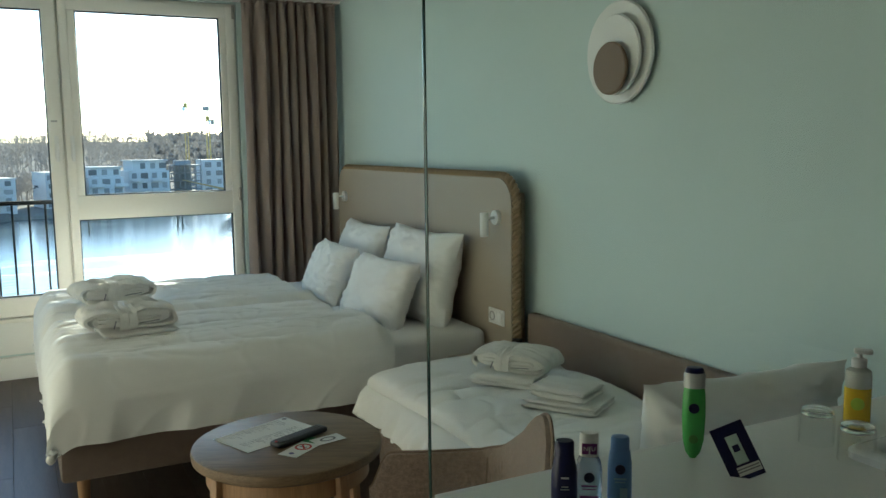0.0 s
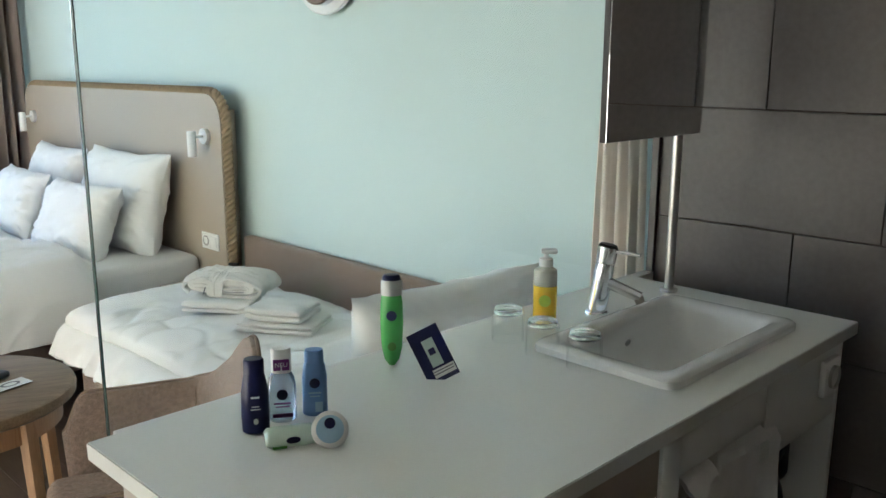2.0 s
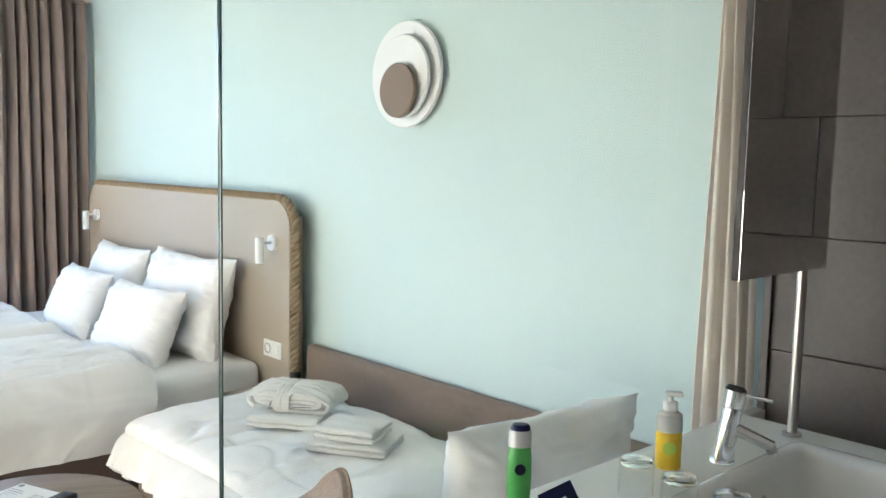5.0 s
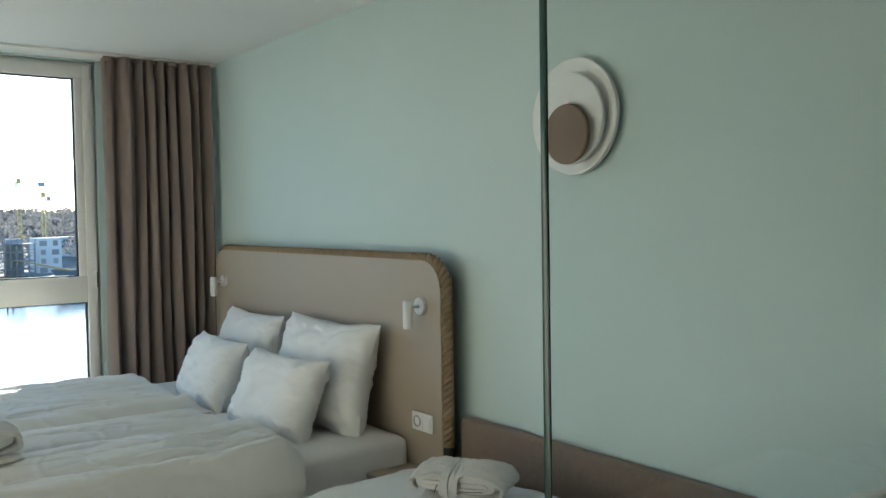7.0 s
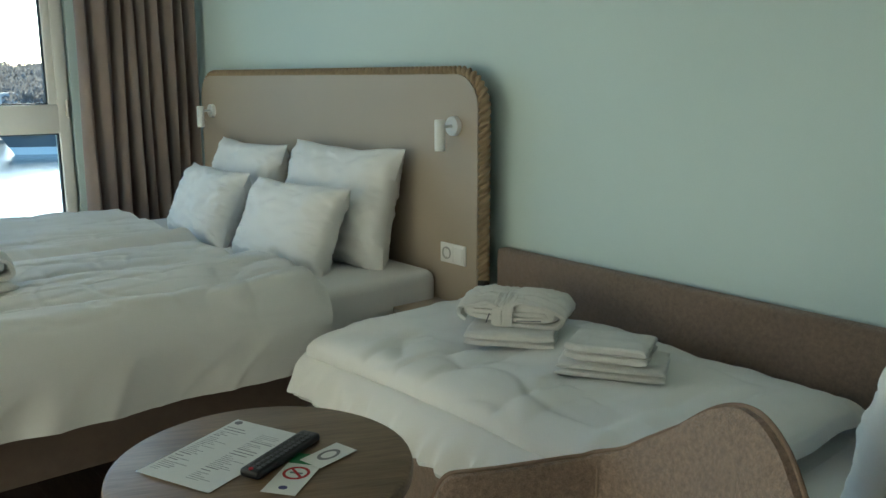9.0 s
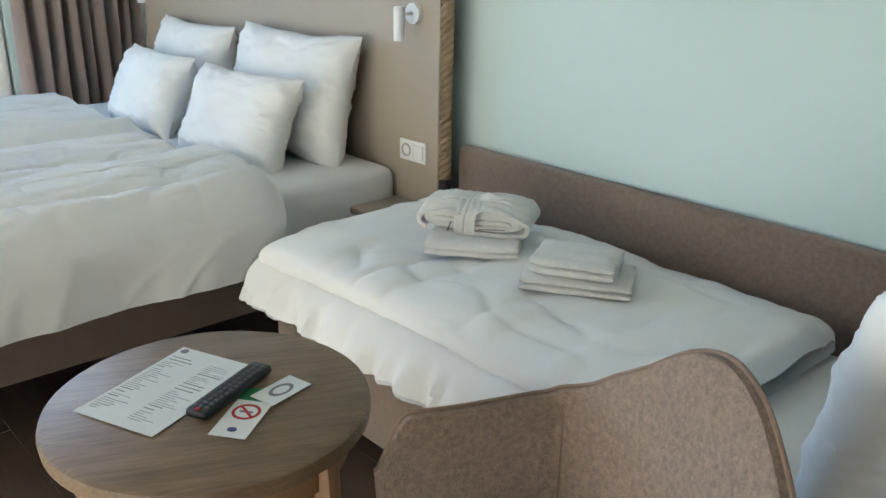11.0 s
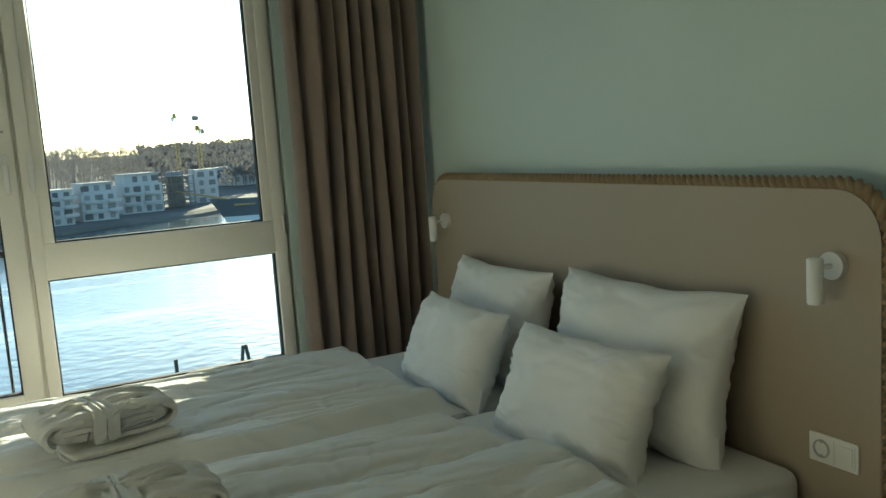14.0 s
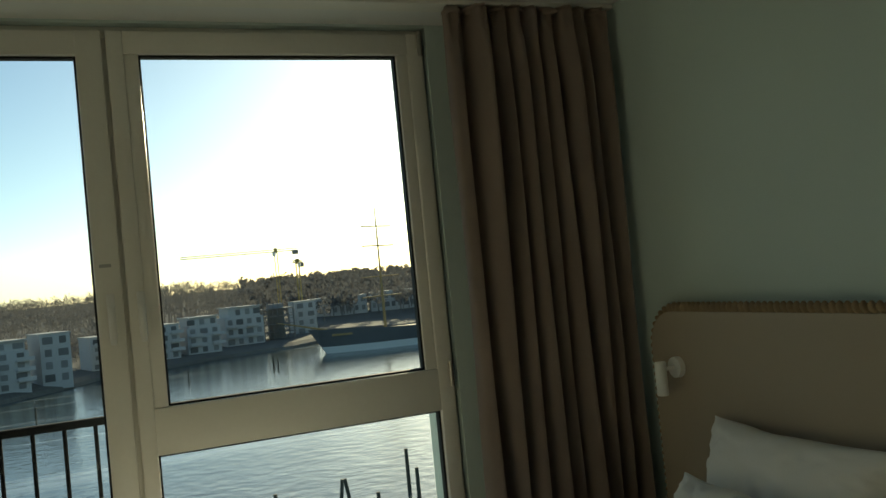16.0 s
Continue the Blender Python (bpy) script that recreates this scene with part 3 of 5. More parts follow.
def folded_cloth(path, depth, seed, wave=0.006, taper=0.16):
    """A thick cloth laid along a path of (x, z) and as deep as depth along y."""
    pts = resample([(x, 0, z) for x, z in path], 0.006)

    def f(u, v):
        k = u * (len(pts) - 1)
        i = min(int(k), len(pts) - 2)
        p = pts[i].lerp(pts[i + 1], k - i)
        w = 2 * v - 1
        pinch = 1 - 0.16 * math.exp(-((p.x + 0.02) / 0.05) ** 2)
        y = w * depth / 2 * (1 + 0.06 * nz(p.x * 7, p.z * 25, seed)) * (1 - 0.10 * (abs(p.x) / 0.22) ** 3) * (0.85 + 0.15 * pinch)
        rad = nz(p.x * 4 + seed, w * 4.5 * (1 - 0.5 * abs(p.x) / 0.22), seed + 2)
        z = p.z * (1 - taper * abs(w) ** 4) * pinch + wave * 1.4 * (1 - 2 * abs(rad)) * sstep(0.02, 0.06, p.z) + wave * nz(p.x * 13, w * 5, seed)
        return (p.x + 0.012 * nz(w * 3, p.z * 20, seed), y, max(0.003, z))

    return thick(grid(f, len(pts), 34), 0.016)


def arc(cx, cz, r, a0, a1, n=8, sx=1.0):
    return [(cx + sx * r * math.cos(radians(a0 + (a1 - a0) * i / n)), cz + r * math.sin(radians(a0 + (a1 - a0) * i / n))) for i in range(n + 1)]


def robe(m, seed, label):
    r = thing("bathrobe", label, "bathrobe", "folded bathrobes", m)
    outer = [(-0.06, 0.006), (0.10, 0.008)] + arc(0.165, 0.058, 0.050, -90, 90) + [(0.05, 0.125), (-0.08, 0.120)] + arc(-0.165, 0.062, 0.048, 90, 250)
    part("folded_body", folded_cloth(outer, 0.27, seed, 0.009), M["terry"], r)
    inner = [(-0.15, 0.040), (0.05, 0.038)] + arc(0.125, 0.058, 0.020, -90, 90) + [(0.02, 0.084), (-0.15, 0.082)]
    part("inner_fold", folded_cloth(inner, 0.255, seed + 3, 0.004), M["terry"], r)

    def core(u, v):
        a, w = 2 * math.pi * u, 2 * v - 1
        e = max(0.0, 1 - abs(w) ** 5) ** 0.4
        x = math.copysign(abs(math.cos(a)) ** 0.6, math.cos(a)) * 0.192
        z = 0.060 + math.copysign(abs(math.sin(a)) ** 0.7, math.sin(a)) * 0.046 * (1 - 0.2 * abs(w) ** 3)
        return (x * (0.9 + 0.1 * e), w * 0.118, z + 0.004 * nz(x * 12, w * 4, seed))

    bm = grid(core, 48, 20, wrap_u=True)
    bmesh.ops.holes_fill(bm, edges=[e for e in bm.edges if e.is_boundary], sides=0)
    part("inner_cloth", bm, M["terry"], r)
    sleeve = [(-0.19, 0.090), (-0.10, 0.134), (0.02, 0.140), (0.12, 0.126), (0.205, 0.080)]
    part("sleeve", folded_cloth(sleeve, 0.13, seed + 6, 0.010), M["terry"], r)

    for x0, x1 in ((-0.062, -0.024), (-0.020, 0.020)):
        def band(u, v, x0=x0, x1=x1):
            a = math.pi * (1.06 * v - 0.03)
            x = x0 + (x1 - x0) * u + 0.005 * math.sin(3 * a + seed)
            y = -0.139 * math.copysign(abs(math.cos(a)) ** 0.5, math.cos(a))
            z = 0.010 + 0.118 * max(0.0, math.sin(a)) ** 0.45 + 0.003 * math.sin(u * 9)
            return (x, y, z)

        part("belt", thick(grid(band, 8, 48), 0.007), M["terry"], r, "wide flat terry belt wrapped round the robe")
    part("piping", tube([(-0.075 - 0.003 * k, -0.137 - 0.001 * k, 0.060 - 0.010 * k) for k in range(5)], 0.0028, 6), M["terry_edge"], r, "dark piping on the cuff")
    part("piping", tube([(0.03 + 0.016 * k, -0.137 + 0.001 * k, 0.036 + 0.001 * k) for k in range(7)], 0.0022, 6), M["terry_edge"], r)
    return r


def stack(robe_at, towel_at, seed, label, size=1.0):
    zr = robe_at[2]
    t = thing("folded_towel", "folded white terry towel under a bathrobe", "towel", "folded towels", pose(*towel_at[:3], 0, 0, towel_at[3]))
    towel_layers(t, 0.34 * size, 0.24 * size, 0.045, 2, seed)
    robe(pose(robe_at[0], robe_at[1], zr, 0, 0, robe_at[3]) @ Matrix.Diagonal((size, size, 0.88 * size, 1)), seed, label)


stack((0.50, 4.47, 0.735, 6), (0.54, 4.42, 0.690, 6), 1, "folded white bathrobe tied with its belt on the duvet")
stack((0.52, 5.30, 0.735, 12), (0.56, 5.24, 0.690, 12), 6, "folded white bathrobe tied with its belt on the duvet")
stack((1.945, 3.20, 0.632, -58), (1.87, 3.14, 0.592, -52), 11, "folded white bathrobe tied with its belt on the sofa bed", 0.82)
tw = thing("folded_towel", "two folded white terry towels with a ribbed border", "towel", "folded towels", pose(1.90, 2.76, 0.592, 0, 0, -58))
towel_layers(tw, 0.30, 0.21, 0.036, 2, 21)
tw2 = thing("folded_towel", "small folded white hand towel lying on a larger towel", "towel", "folded towels", pose(1.90, 2.77, 0.629, 0, 0, -64))
towel_layers(tw2, 0.23, 0.17, 0.048, 2, 25)


# ---- sofa bed ----
sofa = thing("sofa_bed", "narrow sofa bed with a brown fabric base", "bed")
part("base", box(1.475, 2.27, 1.46, 3.66, 0.06, 0.36, 0.015), M["felt"], sofa, "brown fabric bed base")
part("mattress", box(1.47, 2.275, 1.46, 3.66, 0.362, 0.475, 0.04, seg=4), M["sheet"], sofa, "thin mattress in a white sheet")
for x in (1.55, 2.2):
    for y in (1.55, 3.55):
        part("foot", rod((x, y, 0), (x, y, 0.062), 0.025), M["black"], sofa)
rail = thing("back_rail", "brown felt padded wall rail along the sofa bed", "wall rail")
part("pad", box(2.29, WX - 0.002, 1.66, 3.668, 0.30, 0.755, 0.018, seg=3), M["felt"], rail)


def sofa_duvet():
    d = thing("folded_duvet", "thick folded white duvet on the sofa bed", "duvet")

    def lower(u, v):
        y = 2.25 + (3.715 - 2.25) * v
        s = 1.31 + (2.24 - 1.31) * u
        x, dz = drape(0, 1.475, 0.05, s)
        dz = min(dz, 0.115 + 0.03 * nz(y * 4, 3) + 0.02 * nz(y * 11, 8))
        z = 0.495 - dz + 0.006 * nz(x * 12, y * 12, 3)
        ruck = 1 - 2.6 * abs(nz(y * 13 + x * 3, dz * 6, 4))
        fold = (0.022 * nz(y * 7, 4, dz * 3) + 0.024 * ruck + 0.012 * nz(y * 21, dz * 9, 2)) * sstep(0.01, 0.07, dz)
        return (x - 0.045 * sstep(0.01, 0.12, dz) - fold, y, z + 0.008 * ruck * sstep(0.01, 0.05, dz))

    part("lower_layer", thick(grid(lower, 50, 110), 0.02), M["linen"], d)

    def upper(u, v):
        a = 2 * math.pi * u
        ca, sa = math.cos(a), math.sin(a)
        y = 2.18 + (3.70 - 2.18) * v
        end = max(0.0, 1 - abs(2 * v - 1) ** 14) ** 0.4
        cx = 1.852 + 0.02 * nz(y * 1.5, 7) + 0.012 * (1 - v)
        hw = 0.405 - 0.02 * (1 - v)
        px = math.copysign(abs(ca) ** 0.45, ca) * hw
        edge = 1 - sstep(0.7, 1.0, abs(ca))
        x = cx + px * (0.97 + 0.03 * end)
        hgt = 0.056 + 0.012 * nz(x * 2, y * 2, 9) - 0.010 * (x - 1.84)
        q = nz(y * 7.5 + 1.2 * x + 0.5 * nz(x * 3, y * 3, 2), x * 1.6, 5)
        q2 = nz(y * 3.0 - x * 2.5, x * 5.5 + y * 2.0, 8)
        front = 0.35 + 0.65 * (1 - sstep(1.55, 1.95, x))
        wr = 0.010 - 0.009 * front * math.exp(-(q * 5) ** 2) - 0.009 * math.exp(-(q2 * 8) ** 2) + 0.008 * nz(x * 9, y * 11, 6) + 0.016 * nz(x * 2.6, y * 3.6, 2)
        z = 0.537 + math.copysign(abs(sa) ** 0.7, sa) * hgt * (0.35 + 0.65 * end) + (wr if sa > 0 else 0.3 * wr) - 0.02 * sstep(1.7, 1.45, x) - 0.034 * (1 - end)
        return (x, y + 0.012 * nz(x * 7, sa, 1) * (1 - end), z)

    part("upper_layer", grid(upper, 190, 190, wrap_u=True), M["linen"], d)


sofa_duvet()
pillow(0.68, 0.51, 0.20, pose(1.812, 1.83, 0.720, 11, 0, -7), "white pillow standing against the glass end of the sofa bed", 31, "sofa bed pillow")


# ---- round table with its papers ----
TB = Vector((0.790, 2.760, 0.645))
tbl = thing("round_table", "round oak side table with a rounded edge", "table", at=pose(TB.x, TB.y, 0, 0, 0, -25))
part("tabletop", lathe([(0.0, 0.645), (0.293, 0.645), (0.303, 0.640), (0.306, 0.630), (0.304, 0.612), (0.293, 0.604), (0.0, 0.604)], 72), M["oak"], tbl)
part("apron", lathe([(0.262, 0.604), (0.262, 0.535), (0.245, 0.535), (0.245, 0.604)], 64, close=False), M["oakleg"], tbl)
for i in range(4):
    a = radians(45 + 90 * i)
    c, s = math.cos(a), math.sin(a)
    b = box(-0.019, 0.019, -0.019, 0.019, 0, 0.604, 0.005)
    for v in b.verts:
        k = 1 - v.co.z / 0.604
        v.co.x, v.co.y = v.co.x * (1 - 0.25 * k), v.co.y * (1 - 0.25 * k)
        v.co.x += 0.262 + 0.035 * k
    bmesh.ops.rotate(b, cent=(0, 0, 0), matrix=Matrix.Rotation(a, 3, "Z"), verts=b.verts)
    part("leg", b, M["oakleg"], tbl)


# ---- armchair ----
def armchair(m):
    ch = thing("armchair", "beige-brown wool tub armchair with piped seams", "armchair", at=m)
    H0 = 0.34

    def ring(u):
        """Plan of the shell from one arm tip (u=0) round the back (u=1)."""
        p = resample_pts
        k = u * (len(p) - 1)
        i = min(int(k), len(p) - 2)
        return p[i].lerp(p[i + 1], k - i)

    plan = [(-0.275, 0.305), (-0.08, 0.288)]
    for i in range(13):
        a = radians(90 - 180 * i / 12)
        plan.append((0.02 + 0.115 * math.cos(a) ** 0.8 if math.cos(a) > 0.001 else 0.02, 0.275 * math.sin(a)))
    plan += [(-0.08, -0.288), (-0.275, -0.305)]
    resample_pts = resample([(x, y, 0) for x, y in plan], 0.02)

    def height(u):
        t = abs(u - 0.5) * 2
        return 0.665 + 0.205 * (1 - sstep(0.0, 0.46, t)) - 0.11 * sstep(0.86, 1.0, t) ** 2

    def shell(u, v):
        p = ring(u)
        t = abs(u - 0.5) * 2
        h = height(u)
        q = ring(min(1, u + 0.01)) - ring(max(0, u - 0.01))
        n = Vector((-q.y, q.x, 0)).normalized()
        a = 2 * math.pi * v
        tip = (1 - sstep(0.955, 1.0, t) ** 2 * 0.75)
        th = 0.018 * tip
        prof = [(-1, 0), (-1.0, 0.5), (-0.95, 0.93), (-0.5, 1.0), (0.5, 1.0), (0.95, 0.93), (1.0, 0.5), (1, 0), (0, -0.02), (-1, 0)]
        k = v * (len(prof) - 1)
        i = min(int(k), len(prof) - 2)
        f = k - i
        s = prof[i][0] * (1 - f) + prof[i + 1][0] * f
        w = prof[i][1] * (1 - f) + prof[i + 1][1] * f
        flare = 0.045 * w * (1 - sstep(0.2, 0.8, t)) + 0.02 * w
        z = H0 + (h - H0) * w
        return p - n * (s * th) + Vector((p.x + 0.05, p.y, 0)).normalized() * flare + Vector((0, 0, z))

    part("shell", grid(shell, 110, 28), M["chair"], ch)
    top = [shell(i / 160, 0.335) + Vector((0, 0, 0.002)) for i in range(161)]
    part("piping", tube(top, 0.0045, 8), M["seam"], ch)
    for u in (0.30, 0.70):
        part("seam", tube([shell(u, 0.08 + 0.22 * k / 12) for k in range(13)], 0.003, 6), M["seam"], ch)
        part("seam", tube([shell(u, 0.55 + 0.22 * k / 12) for k in range(13)], 0.003, 6), M["seam"], ch)
    seat = box(-0.33, 0.13, -0.25, 0.25, 0.36, 0.47, 0.04, seg=4)
    part("seat", seat, M["chair"], ch)
    under = box(-0.30, 0.11, -0.23, 0.23, 0.31, 0.362, 0.02)
    part("seat_base", under, M["chair"], ch)
    for x in (-0.26, 0.09):
        for y in (-0.22, 0.22):
            part("leg", rod((x * 1.12, y * 1.15, 0), (x, y, 0.32), 0.013, 0.02, 14), M["oakleg"], ch)


armchair(pose(1.085, 2.055, 0, 0, 0, -24))


# ---- wall lamp of three discs ----
dl = thing("wall_lamp", "wall lamp of two white discs and a brown disc", "wall lamp", at=pose(WX, 2.945, 1.965))


def disc(x, y, z, r, t, m, nm):
    b = lathe([(0.0, 0.0), (r - 0.004, 0.0), (r, 0.004), (r, t - 0.004), (r - 0.004, t), (0.0, t)], 72)
    bmesh.ops.transform(b, matrix=pose(x, y, z, 0, -90, 0), verts=b.verts)
    part(nm, b, m, dl)


disc(-0.020, 0.062, -0.005, 0.210, 0.020, M["lampwhite"], "back_disc")
disc(-0.060, 0.043, -0.018, 0.162, 0.018, M["lampwhite"], "middle_disc")
disc(-0.095, 0.025, -0.074, 0.106, 0.018, M["lampbrown"], "front_disc")
part("spacer", rod((0, 0.03, -0.04), (-0.10, 0.03, -0.04), 0.03), M["lampwhite"], dl)

# ---- washing counter ----
CT = 1.0
cnt = thing("washing_counter", "white laminate washing counter on beige side panels", "counter")
top = bmesh.new()
for b in ((0.609, 1.441, 0.799, 1.384), (1.910, 2.083, 0.799, 1.384), (1.441, 1.910, 0.799, 0.906), (1.441, 1.910, 1.158, 1.384)):
    box(b[0], b[1], b[2], b[3], CT - 0.028, CT, bm=top)
bmesh.ops.remove_doubles(top, verts=top.verts, dist=0.0001)
part("worktop", top, M["top"], cnt, "white laminate worktop", smooth=False)
part("edge_strip", box(0.607, 2.081, 0.7965, 0.7985, CT - 0.027, CT - 0.001), M["topedge"], cnt)
part("edge_strip", box(0.6065, 0.6085, 0.799, 1.384, CT - 0.027, CT - 0.001), M["topedge"], cnt)
part("cabinet", box(0.634, 1.298, 0.822, 1.334, 0.06, CT - 0.030, 0.003), M["cab"], cnt, "beige laminate cabinet front")
part("upright", box(1.302, 1.362, 0.818, 1.32, 0.0, CT - 0.030, 0.004), M["top"], cnt)
part("apron", box(1.362, 1.690, 0.820, 0.838, 0.876, CT - 0.031, 0.004), M["top"], cnt)
part("apron", box(1.690, 2.050, 0.820, 0.838, 0.786, CT - 0.031, 0.004), M["top"], cnt)
part("side_panel", box(2.050, 2.072, 0.820, 1.32, 0.0, CT - 0.031, 0.004), M["top"], cnt)
part("back_panel", box(1.364, 2.048, 1.28, 1.30, 0.10, CT - 0.10, 0.003), M["top"], cnt)
part("towel_bar", rod((1.362, 0.862, 0.838), (1.775, 0.862, 0.838), 0.009), M["steel"], cnt)

tws = thing("hanging_towel", "white terry towel hanging from the counter's bar", "towel")


def hang(u, v):
    x = 1.392 + 0.35 * u
    L = 0.66 * v - 0.33
    rr = 0.030 + 0.012 * math.sin(u * 9) + 0.01 * nz(u * 6, v * 4, 2)
    if abs(L) < 0.06:
        a = L / 0.06 * math.pi / 2
        y, z = 0.858 + rr * math.sin(a) * 1.3, 0.834 + rr * math.cos(a)
    else:
        y, z = 0.858 + math.copysign(rr * 1.3 + 0.016 * math.sin(u * 12 + 1), L), 0.834 - (abs(L) - 0.06)
    z -= 0.03 * math.exp(-((u - 0.35) / 0.05) ** 2)
    return (x, y, z)


part("cloth", thick(grid(hang, 40, 60), 0.012), M["terry"], tws)

hd = thing("hair_dryer", "black hair dryer with a coiled cord under the counter", "hair dryer")
cord = [(1.80 + 0.16 * i / 240 + 0.011 * math.cos(i * 0.8), 0.875 + 0.011 * math.sin(i * 0.8), 0.80 - 0.30 * (i / 240) ** 0.8) for i in range(241)]
part("coiled_cord", tube(cord, 0.004, 6), M["black"], hd)
part("holder", box(1.96, 2.049, 0.90, 1.02, 0.60, 0.74, 0.02), M["black"], hd)
part("barrel", rod((1.80, 0.90, 0.655), (1.985, 0.93, 0.690), 0.028, 0.036, 24), M["black"], hd)
part("nozzle", rod((1.755, 0.893, 0.647), (1.802, 0.901, 0.656), 0.018, 0.027, 20), M["black"], hd)
part("grip", tube([(1.945, 0.92, 0.68), (1.965, 0.90, 0.60), (1.975, 0.89, 0.53)], 0.016, 14), M["black"], hd)

so = thing("counter_socket", "white surface socket on the counter apron", "socket", at=pose(1.985, 0.820, 0.895))
part("body", box(-0.04, 0.04, -0.014, 0, -0.041, 0.041, 0.004), M["plastic"], so)
b = lathe([(0.0, 0.004), (0.020, 0.004), (0.020, 0.008), (0.026, 0.008), (0.026, 0.0)], 24)
bmesh.ops.transform(b, matrix=pose(0, -0.0145, 0, 90, 0, 0), verts=b.verts)
part("socket_well", b, M["grey"], so)


def rrect(x0, x1, y0, y1, r, z, n=6):
    pts = []
    for cx, cy, a0 in ((x1 - r, y1 - r, 0), (x0 + r, y1 - r, 90), (x0 + r, y0 + r, 180), (x1 - r, y0 + r, 270)):
        for i in range(n + 1):
            a = radians(a0 + 90 * i / n)
            pts.append((cx + r * math.cos(a), cy + r * math.sin(a), z))
    return pts


def loft(rings, cap0=True, cap1=True):
    bm = bmesh.new()
    vs = [[bm.verts.new(p) for p in r] for r in rings]
    n = len(vs[0])
    for a, b in zip(vs, vs[1:]):
        for i in range(n):
            bm.faces.new((a[i], a[(i + 1) % n], b[(i + 1) % n], b[i]))
    if cap0:
        bm.faces.new(vs[0])
    if cap1:
        bm.faces.new(vs[-1])
    return bm


sink = thing("sink", "white ceramic inset sink with a raised rim", "sink")
sx = (1.411, 1.940, 0.868, 1.190)
rs = [rrect(*sx, 0.03, CT + 0.001), rrect(*sx, 0.03, CT + 0.014)]
for d, z, r in ((0.004, 0.0185, 0.03), (0.012, 0.020, 0.03), (0.036, 0.018, 0.03), (0.043, 0.012, 0.03), (0.049, 0.0, 0.035), (0.062, -0.06, 0.045), (0.085, -0.098, 0.06), (0.13, -0.112, 0.03)):
    rs.append(rrect(sx[0] + d, sx[1] - d, sx[2] + d, sx[3] - d, r, CT + z))
part("bowl", loft(rs, cap0=False), M["ceramic"], sink)
part("drain", rod((1.676, 1.03, CT - 0.1115), (1.676, 1.03, CT - 0.108), 0.024, seg=28), M["chrome"], sink)
part("overflow", rod((1.671, 1.128, CT - 0.030), (1.671, 1.125, CT - 0.031), 0.008, seg=14), M["grey"], sink)

fau = thing("faucet", "chrome single-lever faucet beside the sink", "faucet", at=pose(1.722, 1.246, CT) @ Matrix.Scale(0.92, 4))
part("base_ring", lathe([(0.0, 0.0), (0.029, 0.0), (0.029, 0.005), (0.026, 0.009), (0.0, 0.009)], 32), M["chrome"], fau)
part("body", rod((0, 0, 0.006), (0.012, -0.012, 0.128), 0.0255, 0.0225, 32), M["chrome"], fau)
part("head", rod((0.0125, -0.0125, 0.131), (0.016, -0.016, 0.170), 0.0235, 0.025, 32), M["chrome"], fau)
part("cap", rod((0.016, -0.016, 0.170), (0.0168, -0.0168, 0.176), 0.024, 0.020, 32), M["black"], fau)
part("lever", tube([(0.016, -0.03, 0.160), (0.03, -0.07, 0.158), (0.036, -0.095, 0.156)], 0.0045), M["chrome"], fau)
part("spout", rod((0.008, -0.008, 0.085), (0.042, -0.098, 0.052), 0.0155, 0.013, 24), M["chrome"], fau)
part("aerator", rod((0.040, -0.092, 0.052), (0.0425, -0.098, 0.038), 0.0125, 0.0115, 20), M["steel"], fau)

mir = thing("swivel_mirror", "tall frameless mirror panel on a slim steel pole", "mirror")
part("pole", rod((2.018, 1.233, CT), (2.018, 1.233, CZ), 0.0115, seg=20), M["steel"], mir)
part("foot_ring", lathe([(0.0, CT), (0.022, CT), (0.022, CT + 0.006), (0.013, CT + 0.008), (0.0, CT + 0.008)], 24), M["steel"], mir).matrix_world = pose(2.018, 1.233, 0)
part("backing", box(1.666, 2.072, 1.204, 1.220, 1.394, 2.25, 0.003), M["mirror_edge"], mir)
part("glass", box(1.667, 2.071, 1.2022, 1.2036, 1.395, 2.249), M["mirror"], mir, smooth=False)

# ---- glass screen ----
scr = thing("glass_screen", "clear glass screen rising behind the counter to the ceiling", "glass screen")
g = part("sheet", box(0.657, 2.345, 1.418, 1.426, 0.93, CZ - 0.001), M["glass"], scr, smooth=False)
g.visible_shadow = False
part("polished_edge", box(0.6545, 0.6568, 1.4175, 1.4265, 0.93, CZ - 0.001, 0.0005), M["glassedge"], scr, "dark green polished glass edge")
part("clamp_rail", box(0.66, 2.20, 1.387, 1.4175, 0.94, 0.992, 0.003), M["plastic"], scr, "white clamp rail behind the counter")


# ---- bottles and glasses on the counter ----
def plain(name, col, rough=0.3, metal=0.0, trans=0.0, var=0.03):
    return mat(name, col, rough, metal, var=var, bump=0.0, trans=trans, ior=1.4)


navy = plain("navy_plastic", (0.008, 0.010, 0.06), 0.3)
lightblue = plain("light_blue_plastic", (0.16, 0.30, 0.58), 0.35)
clearblue = plain("clear_blue_plastic", (0.62, 0.72, 0.88), 0.15, trans=0.75)
purple = plain("purple_print", (0.16, 0.03, 0.17), 0.4)
green = plain("green_gel", (0.16, 0.62, 0.16), 0.12, trans=0.2)
leafgreen = plain("green_print", (0.10, 0.30, 0.06), 0.4)
silver = plain("silver_plastic", (0.55, 0.56, 0.55), 0.35, 0.2)
amber = plain("amber_soap", (0.95, 0.66, 0.06), 0.12, trans=0.15)
paper = mat("white_paper", (0.78, 0.79, 0.76), 0.8, var=0.02, scale=8, bump=0.02)
ink = plain("grey_ink", (0.24, 0.24, 0.25), 0.8)
red = plain("red_print", (0.45, 0.02, 0.03), 0.6)
